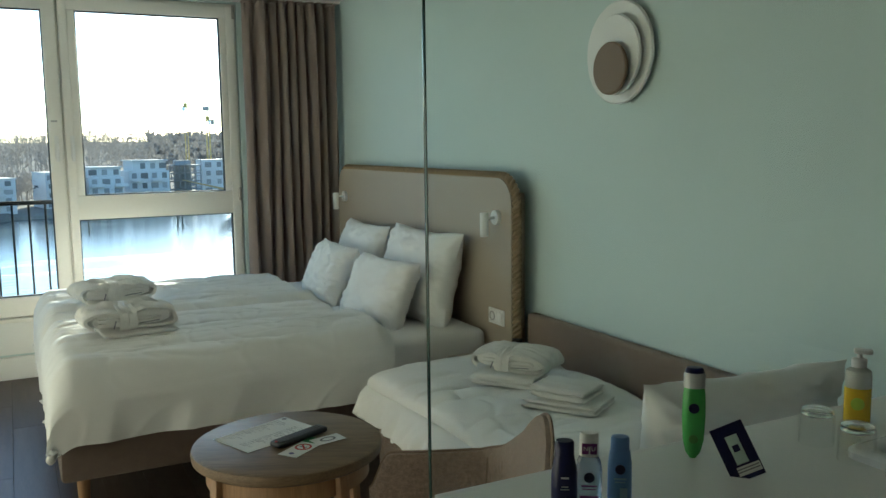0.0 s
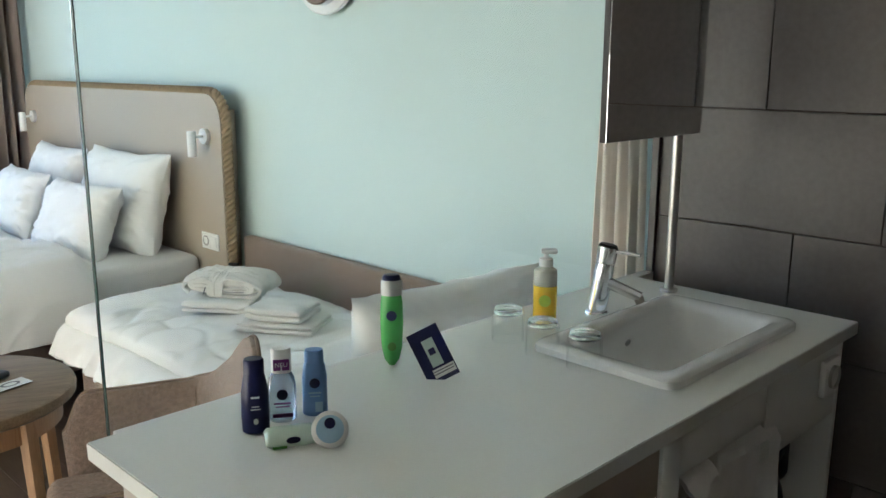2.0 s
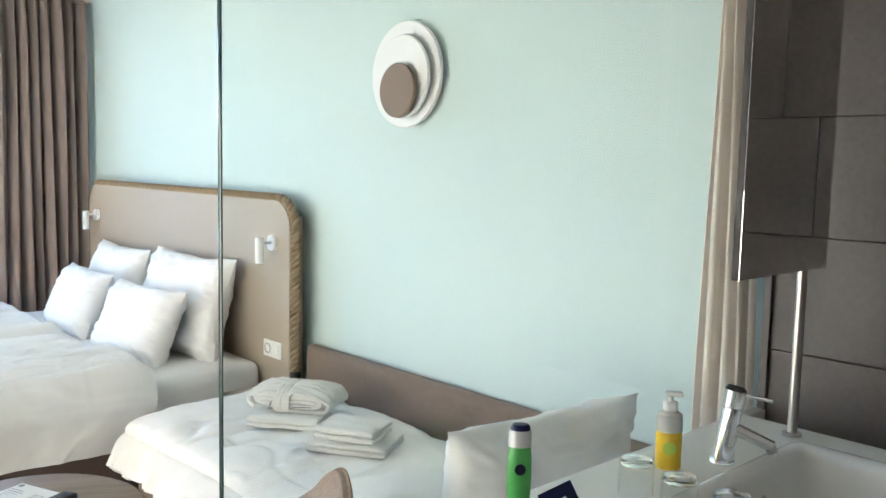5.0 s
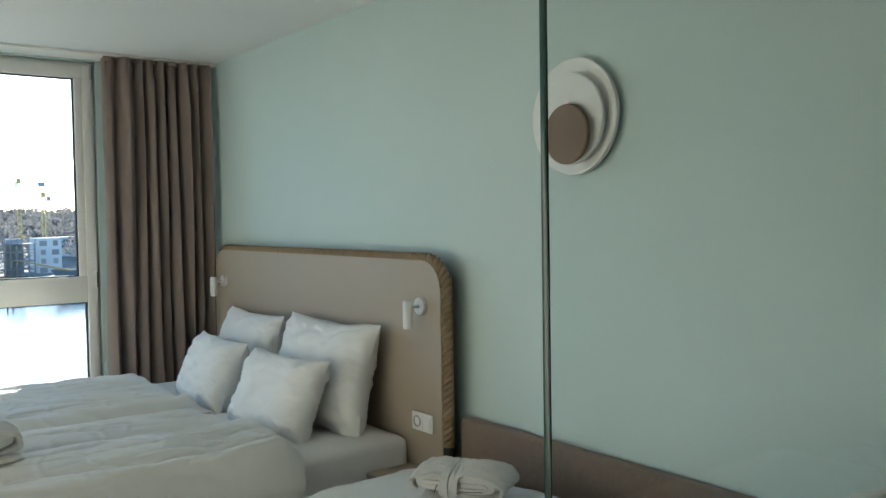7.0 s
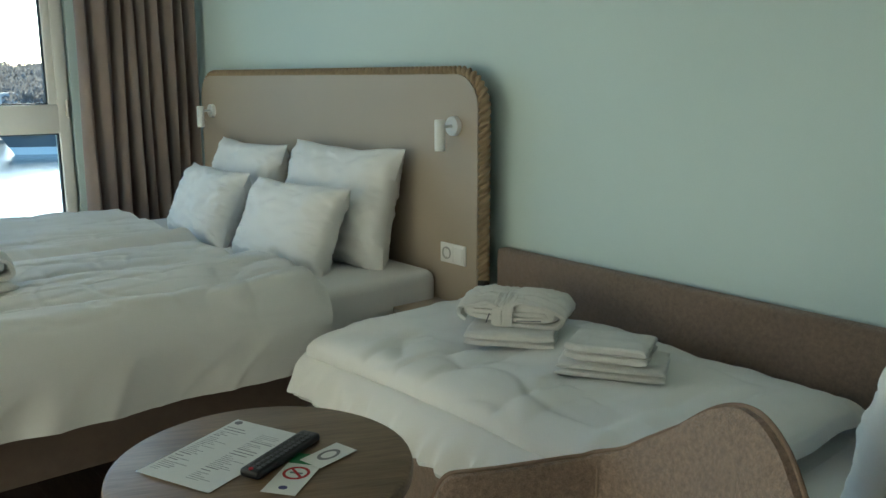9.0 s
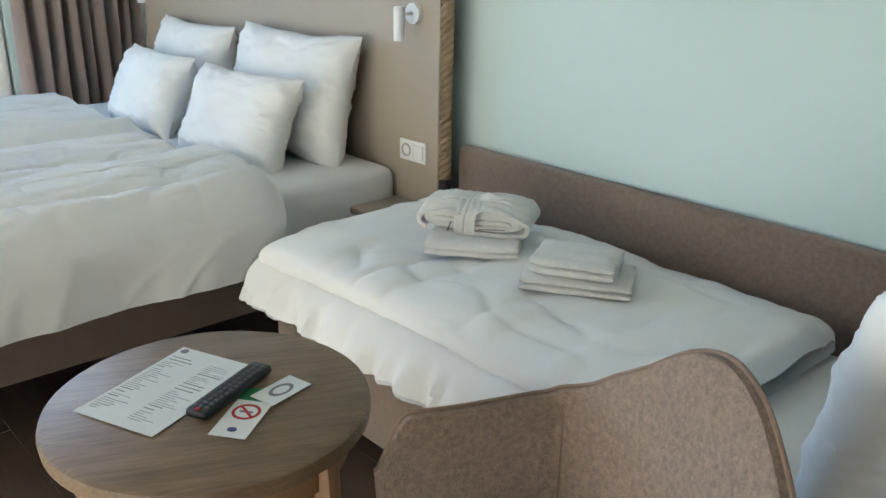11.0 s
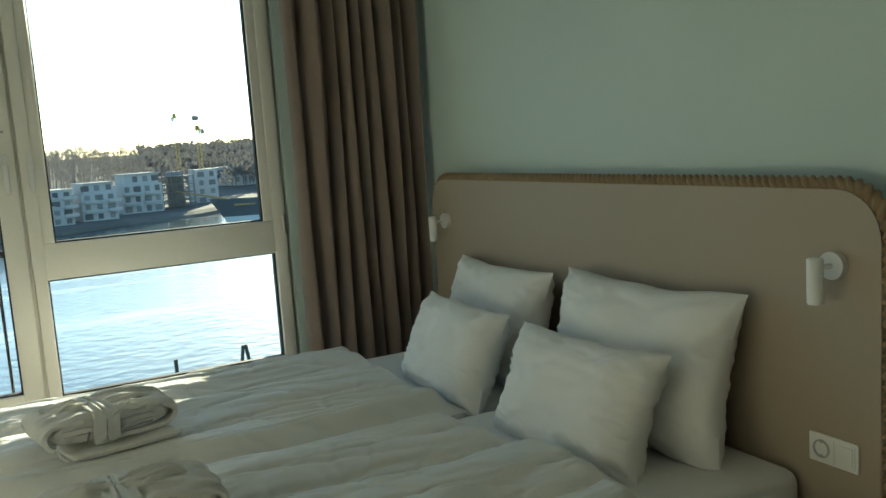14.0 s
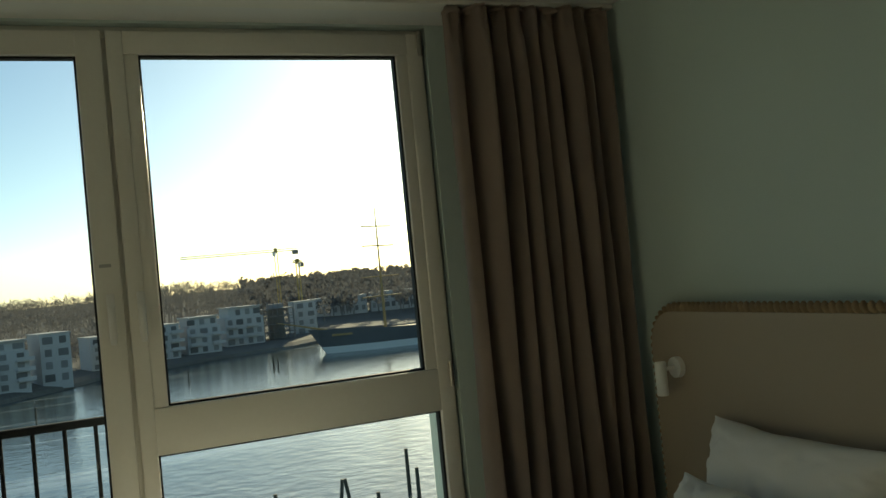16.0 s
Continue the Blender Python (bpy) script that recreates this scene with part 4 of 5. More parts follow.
paleprint = plain("pale_blue_print", (0.35, 0.52, 0.66), 0.5)
softpack = plain("pale_green_film", (0.55, 0.68, 0.58), 0.3)


def facing(x, y):
    """The turn that makes a thing's front, local -y, look towards the walkway."""
    return math.degrees(math.atan2(y - 0.2, x - 0.19)) - 90


def bottle(m, name, label, prof, sy, material, cap_prof, cap_mat, badge=None):
    b = thing(name, label, "bottle", "toiletries on the counter", m @ Matrix.Scale(0.92, 4))
    part("body", lathe(prof, 32, 1.0, sy), material, b)
    part("cap", lathe(cap_prof, 28, 1.0, min(1.0, sy * 1.15)), cap_mat, b)
    return b


def badge(b, z, y, r, m, sx=1.0):
    d = lathe([(0.0, 0.0), (r, 0.0), (r, 0.0012), (0.0, 0.0012)], 28, sx, 1.0)
    bmesh.ops.transform(d, matrix=pose(0, y, z, 90, 0, 0), verts=d.verts)
    part("round_badge", d, m, b)


def bars(b, rows, y, m):
    for x0, x1, z, h in rows:
        part("print_line", box(x0, x1, y - 0.0006, y + 0.0006, z - h / 2, z + h / 2), m, b)


b1 = bottle(pose(0.811, 1.242, CT, 0, 0, facing(0.815, 1.23)), "lotion_bottle", "small dark navy lotion bottle with a navy cap",
            [(0.0, 0.0), (0.019, 0.0), (0.0225, 0.003), (0.0235, 0.03), (0.0225, 0.075), (0.018, 0.098), (0.0165, 0.104), (0.0, 0.104)], 0.72, navy,
            [(0.0, 0.1045), (0.0170, 0.1045), (0.0170, 0.126), (0.015, 0.129), (0.0, 0.129)], navy)
bars(b1, [(-0.007, 0.007, 0.066, 0.003), (-0.006, 0.006, 0.050, 0.0014), (-0.008, 0.008, 0.045, 0.0014)], -0.0172, silver)
badge(b1, 0.024, -0.0172, 0.005, paper, 0.8)
b2 = bottle(pose(0.866, 1.250, CT, 0, 0, facing(0.872, 1.24)), "cleanser_bottle", "clear cleanser bottle with a white cap and purple label",
            [(0.0, 0.0), (0.021, 0.0), (0.024, 0.003), (0.024, 0.062), (0.0215, 0.078), (0.0165, 0.088), (0.0, 0.088)], 0.68, clearblue,
            [(0.0, 0.0885), (0.0175, 0.0885), (0.0170, 0.128), (0.0155, 0.131), (0.0, 0.131)], M["plastic"])
part("label", box(-0.0135, 0.0135, -0.0135, -0.0122, 0.094, 0.114, 0.0005), purple, b2)
badge(b2, 0.052, -0.0163, 0.0095, navy)
bars(b2, [(-0.014, 0.014, 0.036, 0.003), (-0.012, 0.012, 0.030, 0.002), (-0.017, 0.017, 0.014, 0.007)], -0.0165, purple)
txt = bpy.data.curves.new("print_word", "FONT")
txt.body, txt.size, txt.extrude, txt.align_x, txt.align_y = "NEU", 0.011, 0.0003, "CENTER", "CENTER"
txt.materials.append(paper)
tx = new("print_word", txt)
tx.parent = b2
tx.matrix_basis = pose(0, -0.0140, 0.104, 90, 0, 0)
b3 = bottle(pose(0.918, 1.234, CT, 0, 0, facing(0.925, 1.22)), "shampoo_bottle", "small light blue shampoo bottle with a blue cap",
            [(0.0, 0.0), (0.0195, 0.0), (0.022, 0.003), (0.0215, 0.07), (0.0185, 0.092), (0.0165, 0.096), (0.0, 0.096)], 0.70, lightblue,
            [(0.0, 0.0965), (0.0170, 0.0965), (0.0165, 0.116), (0.0150, 0.119), (0.0, 0.119)], lightblue)
badge(b3, 0.062, -0.0160, 0.009, navy)
bars(b3, [(-0.011, 0.011, 0.044, 0.003), (-0.009, 0.009, 0.038, 0.002), (0.0, 0.013, 0.018, 0.018)], -0.0160, paleprint)

gb = bottle(pose(1.158, 1.316, CT, 0, 0, facing(1.155, 1.29)), "shower_gel_bottle", "translucent green shower gel bottle with a white and navy cap",
            [(0.0, 0.0), (0.006, 0.001), (0.015, 0.014), (0.021, 0.04), (0.0235, 0.09), (0.0225, 0.132), (0.0200, 0.150), (0.0, 0.150)], 0.66, green,
            [(0.0, 0.1505), (0.0215, 0.1505), (0.0215, 0.177), (0.0195, 0.181), (0.0, 0.181)], silver)
part("cap_top", lathe([(0.0, 0.1812), (0.0190, 0.1812), (0.0180, 0.188), (0.015, 0.192), (0.0, 0.193)], 28, 1.0, 0.72), navy, gb)
badge(gb, 0.110, -0.0160, 0.0105, navy)
badge(gb, 0.045, -0.0150, 0.009, leafgreen)

cd = thing("leaning_card", "dark navy printed card leaning on the counter", "card", at=pose(1.176, 1.192, CT) @ pose(0, 0, 0, 0, 0, facing(1.2, 1.18) + 8) @ pose(0, 0, 0, -20, -26, 0))
part("board", box(-0.030, 0.030, -0.001, 0.001, 0.0, 0.10), navy, cd, smooth=False)
part("product_print", box(-0.010, 0.012, -0.0016, -0.0011, 0.028, 0.080, 0.0002), softpack, cd)
part("product_badge", box(-0.005, 0.007, -0.0020, -0.0016, 0.050, 0.062), navy, cd)
part("text_box", box(-0.014, 0.028, -0.0016, -0.0011, 0.008, 0.024), paper, cd)
for z in (0.0195, 0.0145):
    part("print_line", box(-0.014, 0.026, -0.0020, -0.0016, z - 0.001, z + 0.001), ink, cd)

wp = thing("wipes_pack", "small pale green film pack of wipes with navy print", "wipes", at=pose(0.828, 1.172, CT + 0.010, 12, 0, facing(0.83, 1.16) + 6) @ Matrix.Scale(0.84, 4))


def pack(u, v):
    a = 2 * math.pi * u
    b = 2 * v - 1
    e = max(0.0, 1 - abs(b) ** 6) ** 0.5
    return (b * 0.048, math.cos(a) * 0.026 * (0.85 + 0.15 * e), math.sin(a) * (0.014 * e + 0.001) + 0.002 * nz(b * 9, u * 6, 4))


part("film", grid(pack, 28, 28, wrap_u=True), softpack, wp)
badge(wp, 0.008, -0.0245, 0.007, navy, 1.8)
for dx in (-0.03, -0.018):
    badge_x = lathe([(0.0, 0.0), (0.007, 0.0), (0.007, 0.001), (0.0, 0.001)], 14)
    bmesh.ops.transform(badge_x, matrix=pose(dx, -0.0255, -0.002 + dx * 0.1, 70, 0, 0), verts=badge_x.verts)
    part("leaf_print", badge_x, leafgreen, wp)

jr = thing("cream_jar", "small white cream jar leaning on the wipes pack", "jar", at=pose(0.862, 1.122, CT + 0.025) @ pose(0, 0, 0, 0, 0, facing(0.868, 1.11)) @ pose(0, 0, 0, 62, 0, 0) @ Matrix.Scale(0.86, 4))
part("pot", lathe([(0.0, -0.034), (0.022, -0.034), (0.029, -0.026), (0.0305, -0.010), (0.0, -0.010)], 36), M["plastic"], jr)
part("lid", lathe([(0.0, -0.0095), (0.0315, -0.0095), (0.0325, -0.004), (0.0315, 0.004), (0.028, 0.006), (0.0, 0.006)], 40), M["plastic"], jr, "white screw lid with printed rings")
part("lid_print", lathe([(0.0, 0.0062), (0.024, 0.0062), (0.024, 0.0068), (0.0, 0.0068)], 36), paleprint, jr)
d = lathe([(0.0, 0.0069), (0.0095, 0.0069), (0.0095, 0.0076), (0.0, 0.0076)], 28)
bmesh.ops.translate(d, vec=(0, 0.010, 0), verts=d.verts)
part("round_badge", d, navy, jr)


def tumbler(x, y):
    t = thing("drinking_glass", "clear drinking glass turned upside down on the counter", "glass", "glasses by the sink", pose(x, y, CT) @ Matrix.Diagonal((0.94, 0.94, 0.84, 1)))
    prof = [(0.034, 0.0), (0.0355, 0.0008), (0.0360, 0.03), (0.0350, 0.072), (0.031, 0.083), (0.022, 0.086), (0.0, 0.084),
            (0.0, 0.074), (0.022, 0.073), (0.0315, 0.066), (0.0335, 0.03), (0.034, 0.0)]
    part("body", lathe(prof, 40, close=False), M["tumbler"], t)
    part("thick_base", lathe([(0.0, 0.0745), (0.021, 0.0745), (0.030, 0.0685), (0.0325, 0.071), (0.0300, 0.0815), (0.0215, 0.0850), (0.0, 0.0835)], 36), plain("cast_glass", (0.97, 0.98, 0.98), 0.02, trans=1.0), t)
    for o in t.children:
        o.visible_shadow = False


for x, y in ((1.430, 1.262), (1.414, 1.160), (1.410, 1.056)):
    tumbler(x, y)

sp = thing("soap_dispenser", "pump bottle of amber hand soap with a white pump", "soap dispenser", at=pose(1.602, 1.302, CT, 0, 0, facing(1.61, 1.31)) @ Matrix.Scale(0.95, 4))
part("liquid", lathe([(0.0, 0.0), (0.026, 0.0), (0.0278, 0.003), (0.0278, 0.082), (0.0, 0.082)], 32, 1.0, 0.8), amber, sp)
part("bottle", lathe([(0.0, 0.0825), (0.0272, 0.0825), (0.0278, 0.084), (0.0275, 0.108), (0.026, 0.120), (0.014, 0.128), (0.0, 0.128)], 36, 1.0, 0.82), plain("frosted_clear", (0.88, 0.87, 0.78), 0.25, trans=0.4), sp, "clear plastic bottle")
part("collar", lathe([(0.0, 0.1285), (0.016, 0.1285), (0.016, 0.146), (0.008, 0.149), (0.0, 0.149)], 28), M["plastic"], sp)
part("pump_stem", rod((0, 0, 0.149), (0, 0, 0.160), 0.0055), M["plastic"], sp)
part("pump_head", box(-0.012, 0.026, -0.010, 0.010, 0.158, 0.169, 0.004), M["plastic"], sp)
badge(sp, 0.050, -0.0250, 0.014, plain("lime_print", (0.55, 0.72, 0.10), 0.4))

# ---- papers on the table ----
TZ = 0.6455
menu = thing("printed_menu", "sheet of printed paper with two columns of text", "paper", at=pose(0.745, 2.840, TZ, 0, 0, 22))


def sheet(u, v):
    x, y = (u - 0.5) * 0.294, (v - 0.5) * 0.190
    return (x, y, 0.0016 + 0.003 * abs(u - 0.5) ** 2 + 0.0008 * nz(x * 9, y * 9, 3))


part("sheet", thick(grid(sheet, 16, 12), 0.0004), paper, menu)
rnd = random.Random(5)
for c in (-0.048, 0.048):
    x = 0.105
    while x > -0.125:
        w = rnd.uniform(0.018, 0.062)
        head = rnd.random() < 0.2
        part("print_line", box(x - (0.0012 if head else 0.0005), x + (0.0012 if head else 0.0005), c + 0.038 - w, c + 0.038, 0.0026, 0.0029), ink, menu, smooth=False)
        x -= 0.012 if head else 0.0072
d = lathe([(0.0, 0.0030), (0.009, 0.0030), (0.009, 0.0036), (0.0, 0.0036)], 24)
bmesh.ops.translate(d, vec=(0.132, 0.078, 0), verts=d.verts)
part("round_emblem", d, ink, menu)

rem = thing("remote_control", "slim black remote control with many buttons", "remote control", at=pose(0.824, 2.742, TZ + 0.003, 0, 0, 24))
part("body", box(-0.105, 0.105, -0.024, 0.024, 0.0, 0.018, 0.007, seg=3), M["black"], rem)
btn = plain("grey_button", (0.09, 0.09, 0.10), 0.5)
one = box(-0.0045, 0.0045, -0.004, 0.004, 0, 0.002, 0.001)
bme = finish("button", one, btn)
for i in range(13):
    for j in range(3):
        o = new("button", bme)
        o.parent = rem
        o.matrix_basis = pose(-0.088 + i * 0.0145, -0.013 + j * 0.013, 0.0178)
part("power_button", rod((-0.097, 0.0, 0.0170), (-0.097, 0.0, 0.0195), 0.0045, seg=14), red, rem)

lf = thing("smoking_card", "white card with a green band and a no-smoking sign", "card", at=pose(0.812, 2.664, TZ + 0.001, 0, 0, 36))
part("board", box(-0.085, 0.085, -0.035, 0.035, 0.0, 0.0012), paper, lf, smooth=False)
part("green_band", box(0.040, 0.085, -0.035, 0.035, 0.0013, 0.0018), plain("band_green", (0.03, 0.22, 0.08), 0.5), lf, smooth=False)
b = lathe([(0.021, 0.0013), (0.027, 0.0013), (0.027, 0.0020), (0.021, 0.0020)], 36, close=False)
part("sign_ring", b, red, lf)
b = box(-0.022, 0.022, -0.0028, 0.0028, 0.0021, 0.0026)
bmesh.ops.rotate(b, cent=(0, 0, 0), matrix=Matrix.Rotation(radians(45), 3, "Z"), verts=b.verts)
part("sign_bar", b, red, lf)
part("cigarette_mark", box(-0.003, 0.003, -0.013, 0.013, 0.0013, 0.0019), ink, lf)
d = lathe([(0.0, 0.0013), (0.009, 0.0013), (0.009, 0.0018), (0.0, 0.0018)], 24, 0.8, 1.0)
bmesh.ops.translate(d, vec=(-0.062, 0, 0), verts=d.verts)
part("emblem", d, plain("emblem_blue", (0.08, 0.08, 0.25), 0.5), lf)
lf2 = thing("folded_card", "small white card with a dark round print", "card", at=pose(0.902, 2.688, TZ + 0.0042, 0, 0, 12))
part("board", box(-0.052, 0.052, -0.030, 0.030, 0.0, 0.0012), paper, lf2, smooth=False)
part("print_ring", lathe([(0.015, 0.0013), (0.022, 0.0013), (0.022, 0.0018), (0.015, 0.0018)], 30, 1.3, 0.8, close=False), ink, lf2)


# ---- outside: harbour, far bank ----
WZ = -20.5
EX, EY = 0.45, 3.46
def water_material():
    m = mat("harbour_water", (0.055, 0.075, 0.070), 0.16, var=0.25, scale=0.02, fine=0.5, bump=0.55, dist=0.25, spec=0.5)
    n, l = m.node_tree.nodes, m.node_tree.links
    tc = n.new("ShaderNodeTexCoord")
    mp = n.new("ShaderNodeMapping")
    mp.inputs["Rotation"].default_value = (0, 0, radians(-28))
    mp.inputs["Scale"].default_value = (0.012, 0.13, 1)
    foam = n.new("ShaderNodeTexNoise")
    foam.inputs["Scale"].default_value, foam.inputs["Detail"].default_value, foam.inputs["Distortion"].default_value = 1.0, 6, 0.6
    l.new(tc.outputs["Object"], mp.inputs["Vector"])
    l.new(mp.outputs[0], foam.inputs["Vector"])
    mr = n.new("ShaderNodeMapRange")
    mr.inputs["From Min"].default_value, mr.inputs["From Max"].default_value = 0.56, 0.70
    mr.inputs["To Max"].default_value = 0.8
    l.new(foam.outputs[0], mr.inputs["Value"])
    mx = n.new("ShaderNodeMix")
    mx.data_type = "RGBA"
    l.new(mr.outputs[0], mx.inputs[0])
    b = n["Principled BSDF"]
    l.new(b.inputs["Base Color"].links[0].from_socket, mx.inputs[6])
    mx.inputs[7].default_value = (0.42, 0.46, 0.45, 1)
    l.new(mx.outputs[2], b.inputs["Base Color"])
    return m


def far(az, dist, z):
    return Vector((EX + dist * math.sin(radians(az)), EY + dist * math.cos(radians(az)), z))


wm = water_material()
struct("water", box(-2500, 2500, 7.6, 3500, WZ - 2, WZ), wm, "rippled grey-blue harbour water", "water")
earth = mat("bank_earth", (0.15, 0.135, 0.11), 0.95, var=0.35, scale=0.05, fine=1.2, bump=0.4, dist=0.2)
shore = [(-60, 190), (-25, 205), (-12, 228), (-6, 245), (-3, 262), (0, 288), (3, 290), (7, 310), (11, 318), (14, 345), (18, 355), (26, 340), (45, 330), (65, 330)]
bm = bmesh.new()
rows = []
for az, d0 in shore:
    rows.append([bm.verts.new(far(az, dd, z)) for dd, z in ((d0, WZ - 1), (d0 + 1.5, WZ + 1.0), (d0 + 7, WZ + 2.0), (d0 + 60, WZ + 3), (520, WZ + 9), (900, WZ + 27), (1600, WZ + 22), (3200, WZ + 20))])
for a, b in zip(rows, rows[1:]):
    for i in range(len(a) - 1):
        bm.faces.new((a[i], b[i], b[i + 1], a[i + 1]))
struct("ground", bm, earth, "far harbour bank of dull earth and quay stone", "ground")

plaster = mat("far_plaster", (0.50, 0.48, 0.455), 0.85, var=0.08, scale=0.3, fine=3, bump=0.05)
slab = mat("far_concrete", (0.48, 0.46, 0.43), 0.85, var=0.12, scale=0.3, fine=3)
darkglass = mat("far_window_glass", (0.20, 0.19, 0.18), 0.5, var=0.3, scale=0.2, rand=0.5)
rawc = mat("raw_concrete", (0.26, 0.25, 0.24), 0.9, var=0.2, scale=0.5)
pipe = mat("scaffold_steel", (0.20, 0.19, 0.18), 0.6, 0.4)


def apartment(az, dist, w, depth, top, storeys, turn, label, setback=True, balcony=True):
    base = WZ + 2.0
    h = top - base
    hs = h / storeys
    m = Matrix.Translation(far(az, dist, base)) @ Matrix.Rotation(radians(-az + turn), 4, "Z")
    hse = thing("apartment_building", label, "building", "buildings across the harbour", m)
    part("wall", box(-w / 2, w / 2, 0, depth, -1.5, h - (hs if setback else 0)), plaster, hse, smooth=False)
    if setback:
        part("penthouse", box(-w / 2 + w * 0.12, w / 2 - w * 0.04, 1.5, depth - 1, h - hs, h), plaster, hse, smooth=False)
        part("roof", box(-w / 2 + w * 0.08, w / 2, 0.6, depth, h, h + 0.35), slab, hse, smooth=False)
    else:
        part("roof", box(-w / 2 - 0.3, w / 2 + 0.3, -0.3, depth, h, h + 0.35), slab, hse, smooth=False)
    wbm = box(-0.9, 0.9, -0.08, 0.10, 0.0, hs * 0.58)
    wme = finish("window", wbm, darkglass, False)
    nwin = max(2, int(w / 3.4))
    for s in range(storeys):
        for k in range(nwin):
            x = -w / 2 + w * (k + 0.5) / nwin
            if setback and s == storeys - 1:
                if not -w / 2 + w * 0.16 < x < w / 2 - w * 0.08:
                    continue
                y = 1.5
            else:
                y = 0.0
            o = new("window", wme)
            o.parent = hse
            o.matrix_basis = pose(x, y, s * hs + hs * 0.22) @ Matrix.Diagonal((1.0 + 0.5 * ((k + s) % 3 == 0), 1, 1, 1))
        if balcony and s and s < storeys - (1 if setback else 0):
            for k in range(0, nwin, 2):
                x = -w / 2 + w * (k + 0.7) / nwin
                bal = part("balcony", box(x - 2.2, x + 2.2, -1.9, 0, s * hs - 0.15, s * hs + 0.12), slab, hse, smooth=False)
                part("parapet", box(x - 2.2, x + 2.2, -1.9, -1.75, s * hs + 0.12, s * hs + 1.0), plaster, bal, smooth=False)


apartment(-6.3, 252, 13, 14, -5.2, 5, 14, "stepped white apartment house with terraces at the water", True)
apartment(-3.4, 262, 8, 14, -4.6, 4, 14, "white apartment house with a flat roof by the water", False, False)
apartment(-8.6, 246, 12, 16, -12.5, 2, 14, "low white terrace house with wide glazing", False)
apartment(-0.6, 292, 9, 13, -8.0, 4, 16, "white four-storey apartment block with balconies", False)
apartment(2.9, 305, 11, 14, -6.8, 4, 18, "white four-storey apartment block with balconies", False)
apartment(5.4, 315, 12, 14, -5.6, 4, 18, "white four-storey apartment block with balconies")
apartment(8.0, 335, 15, 14, -3.8, 4, 18, "white apartment block with a set-back top floor")
apartment(12.0, 365, 9, 12, -4.5, 4, 14, "light rendered building shell beside the scaffold", False, False)
apartment(14.2, 450, 30, 16, -5.5, 3, 6, "long low white apartment row in the distance", False, False)
apartment(18.5, 455, 34, 16, -5.0, 3, 6, "long low white apartment row in the distance", False, False)
apartment(23.5, 440, 30, 16, -6.0, 3, 6, "long low white apartment row in the distance", False, False)


def building_site():
    m = Matrix.Translation(far(10.2, 345, WZ + 2)) @ Matrix.Rotation(radians(-2), 4, "Z")
    s = thing("building_shell", "raw concrete building shell wrapped in scaffolding", "building", "buildings across the harbour", m)
    for k in range(5):
        part("floor_slab", box(-6, 6, 0, 12, k * 3.1, k * 3.1 + 0.35), rawc, s, smooth=False)
    part("core", box(-3, 3, 5, 11, 0, 14.5), rawc, s, smooth=False)
    for i in range(7):
        x = -6 + i * 2
        part("scaffold_post", box(x - 0.1, x + 0.1, -1.1, -0.9, 0, 15.2), pipe, s, smooth=False)
        part("column", box(x - 0.25, x + 0.25, 0.2, 0.7, 0, 12.4), rawc, s, smooth=False)
    for k in range(7):
        part("scaffold_board", box(-6.2, 6.2, -1.2, -0.5, k * 2.1, k * 2.1 + 0.18), pipe, s, smooth=False)


building_site()
yellow = mat("crane_paint", (0.42, 0.30, 0.09), 0.6, var=0.1)


def crane(az, dist, top, jib, back, turn):
    base = WZ + 3
    c = thing("tower_crane", "slim yellow tower crane over the building site", "crane", "tower cranes", Matrix.Translation(far(az, dist, base)) @ Matrix.Rotation(radians(turn), 4, "Z"))
    h = top - base
    mast = bmesh.new()
    for sx_ in (-0.7, 0.7):
        for sy_ in (-0.7, 0.7):
            box(sx_ - 0.13, sx_ + 0.13, sy_ - 0.13, sy_ + 0.13, 0, h, bm=mast)
    n = int(h / 2)
    for k in range(n):
        z = k * h / n
        s = 1 if k % 2 else -1
        rod((-0.7 * s, -0.7, z), (0.7 * s, -0.7, z + h / n), 0.08, seg=4, bm=mast)
    part("mast", mast, yellow, c, smooth=False)
    jb = bmesh.new()
    for y, z in ((-0.5, 0), (0.5, 0), (0, 1.1)):
        box(-jib, back, y - 0.16, y + 0.16, h + z, h + z + 0.32, bm=jb)
    for k in range(int((jib + back) / 2)):
        x = -jib + 2 * k
        rod((x, -0.5, h + 0.1), (x + 1, 0, h + 1.2), 0.10, seg=4, bm=jb)
        rod((x + 1, 0, h + 1.2), (x + 2, -0.5, h + 0.1), 0.10, seg=4, bm=jb)
    part("jib", jb, yellow, c, smooth=False)
    part("counterweight", box(back - 3, back, -0.8, 0.8, h - 1.8, h + 0.4), rawc, c, smooth=False)
    part("cabin", box(-1.8, -0.2, -1.6, -0.6, h - 1.9, h - 0.1), M["lampwhite"], c, smooth=False)
    part("head", box(-0.8, 0.8, -0.8, 0.8, h - 0.4, h + 2.0), yellow, c, smooth=False)


crane(10.4, 425, 20.0, 45, 11, -4)
crane(11.75, 400, 13.0, 8, 8, 62)

hullm = mat("ship_hull", (0.10, 0.105, 0.11), 0.5, var=0.2, scale=0.2)
hullw = mat("ship_white", (0.70, 0.70, 0.68), 0.5, var=0.05)
sparm = mat("ship_spar", (0.36, 0.24, 0.10), 0.6, var=0.15)


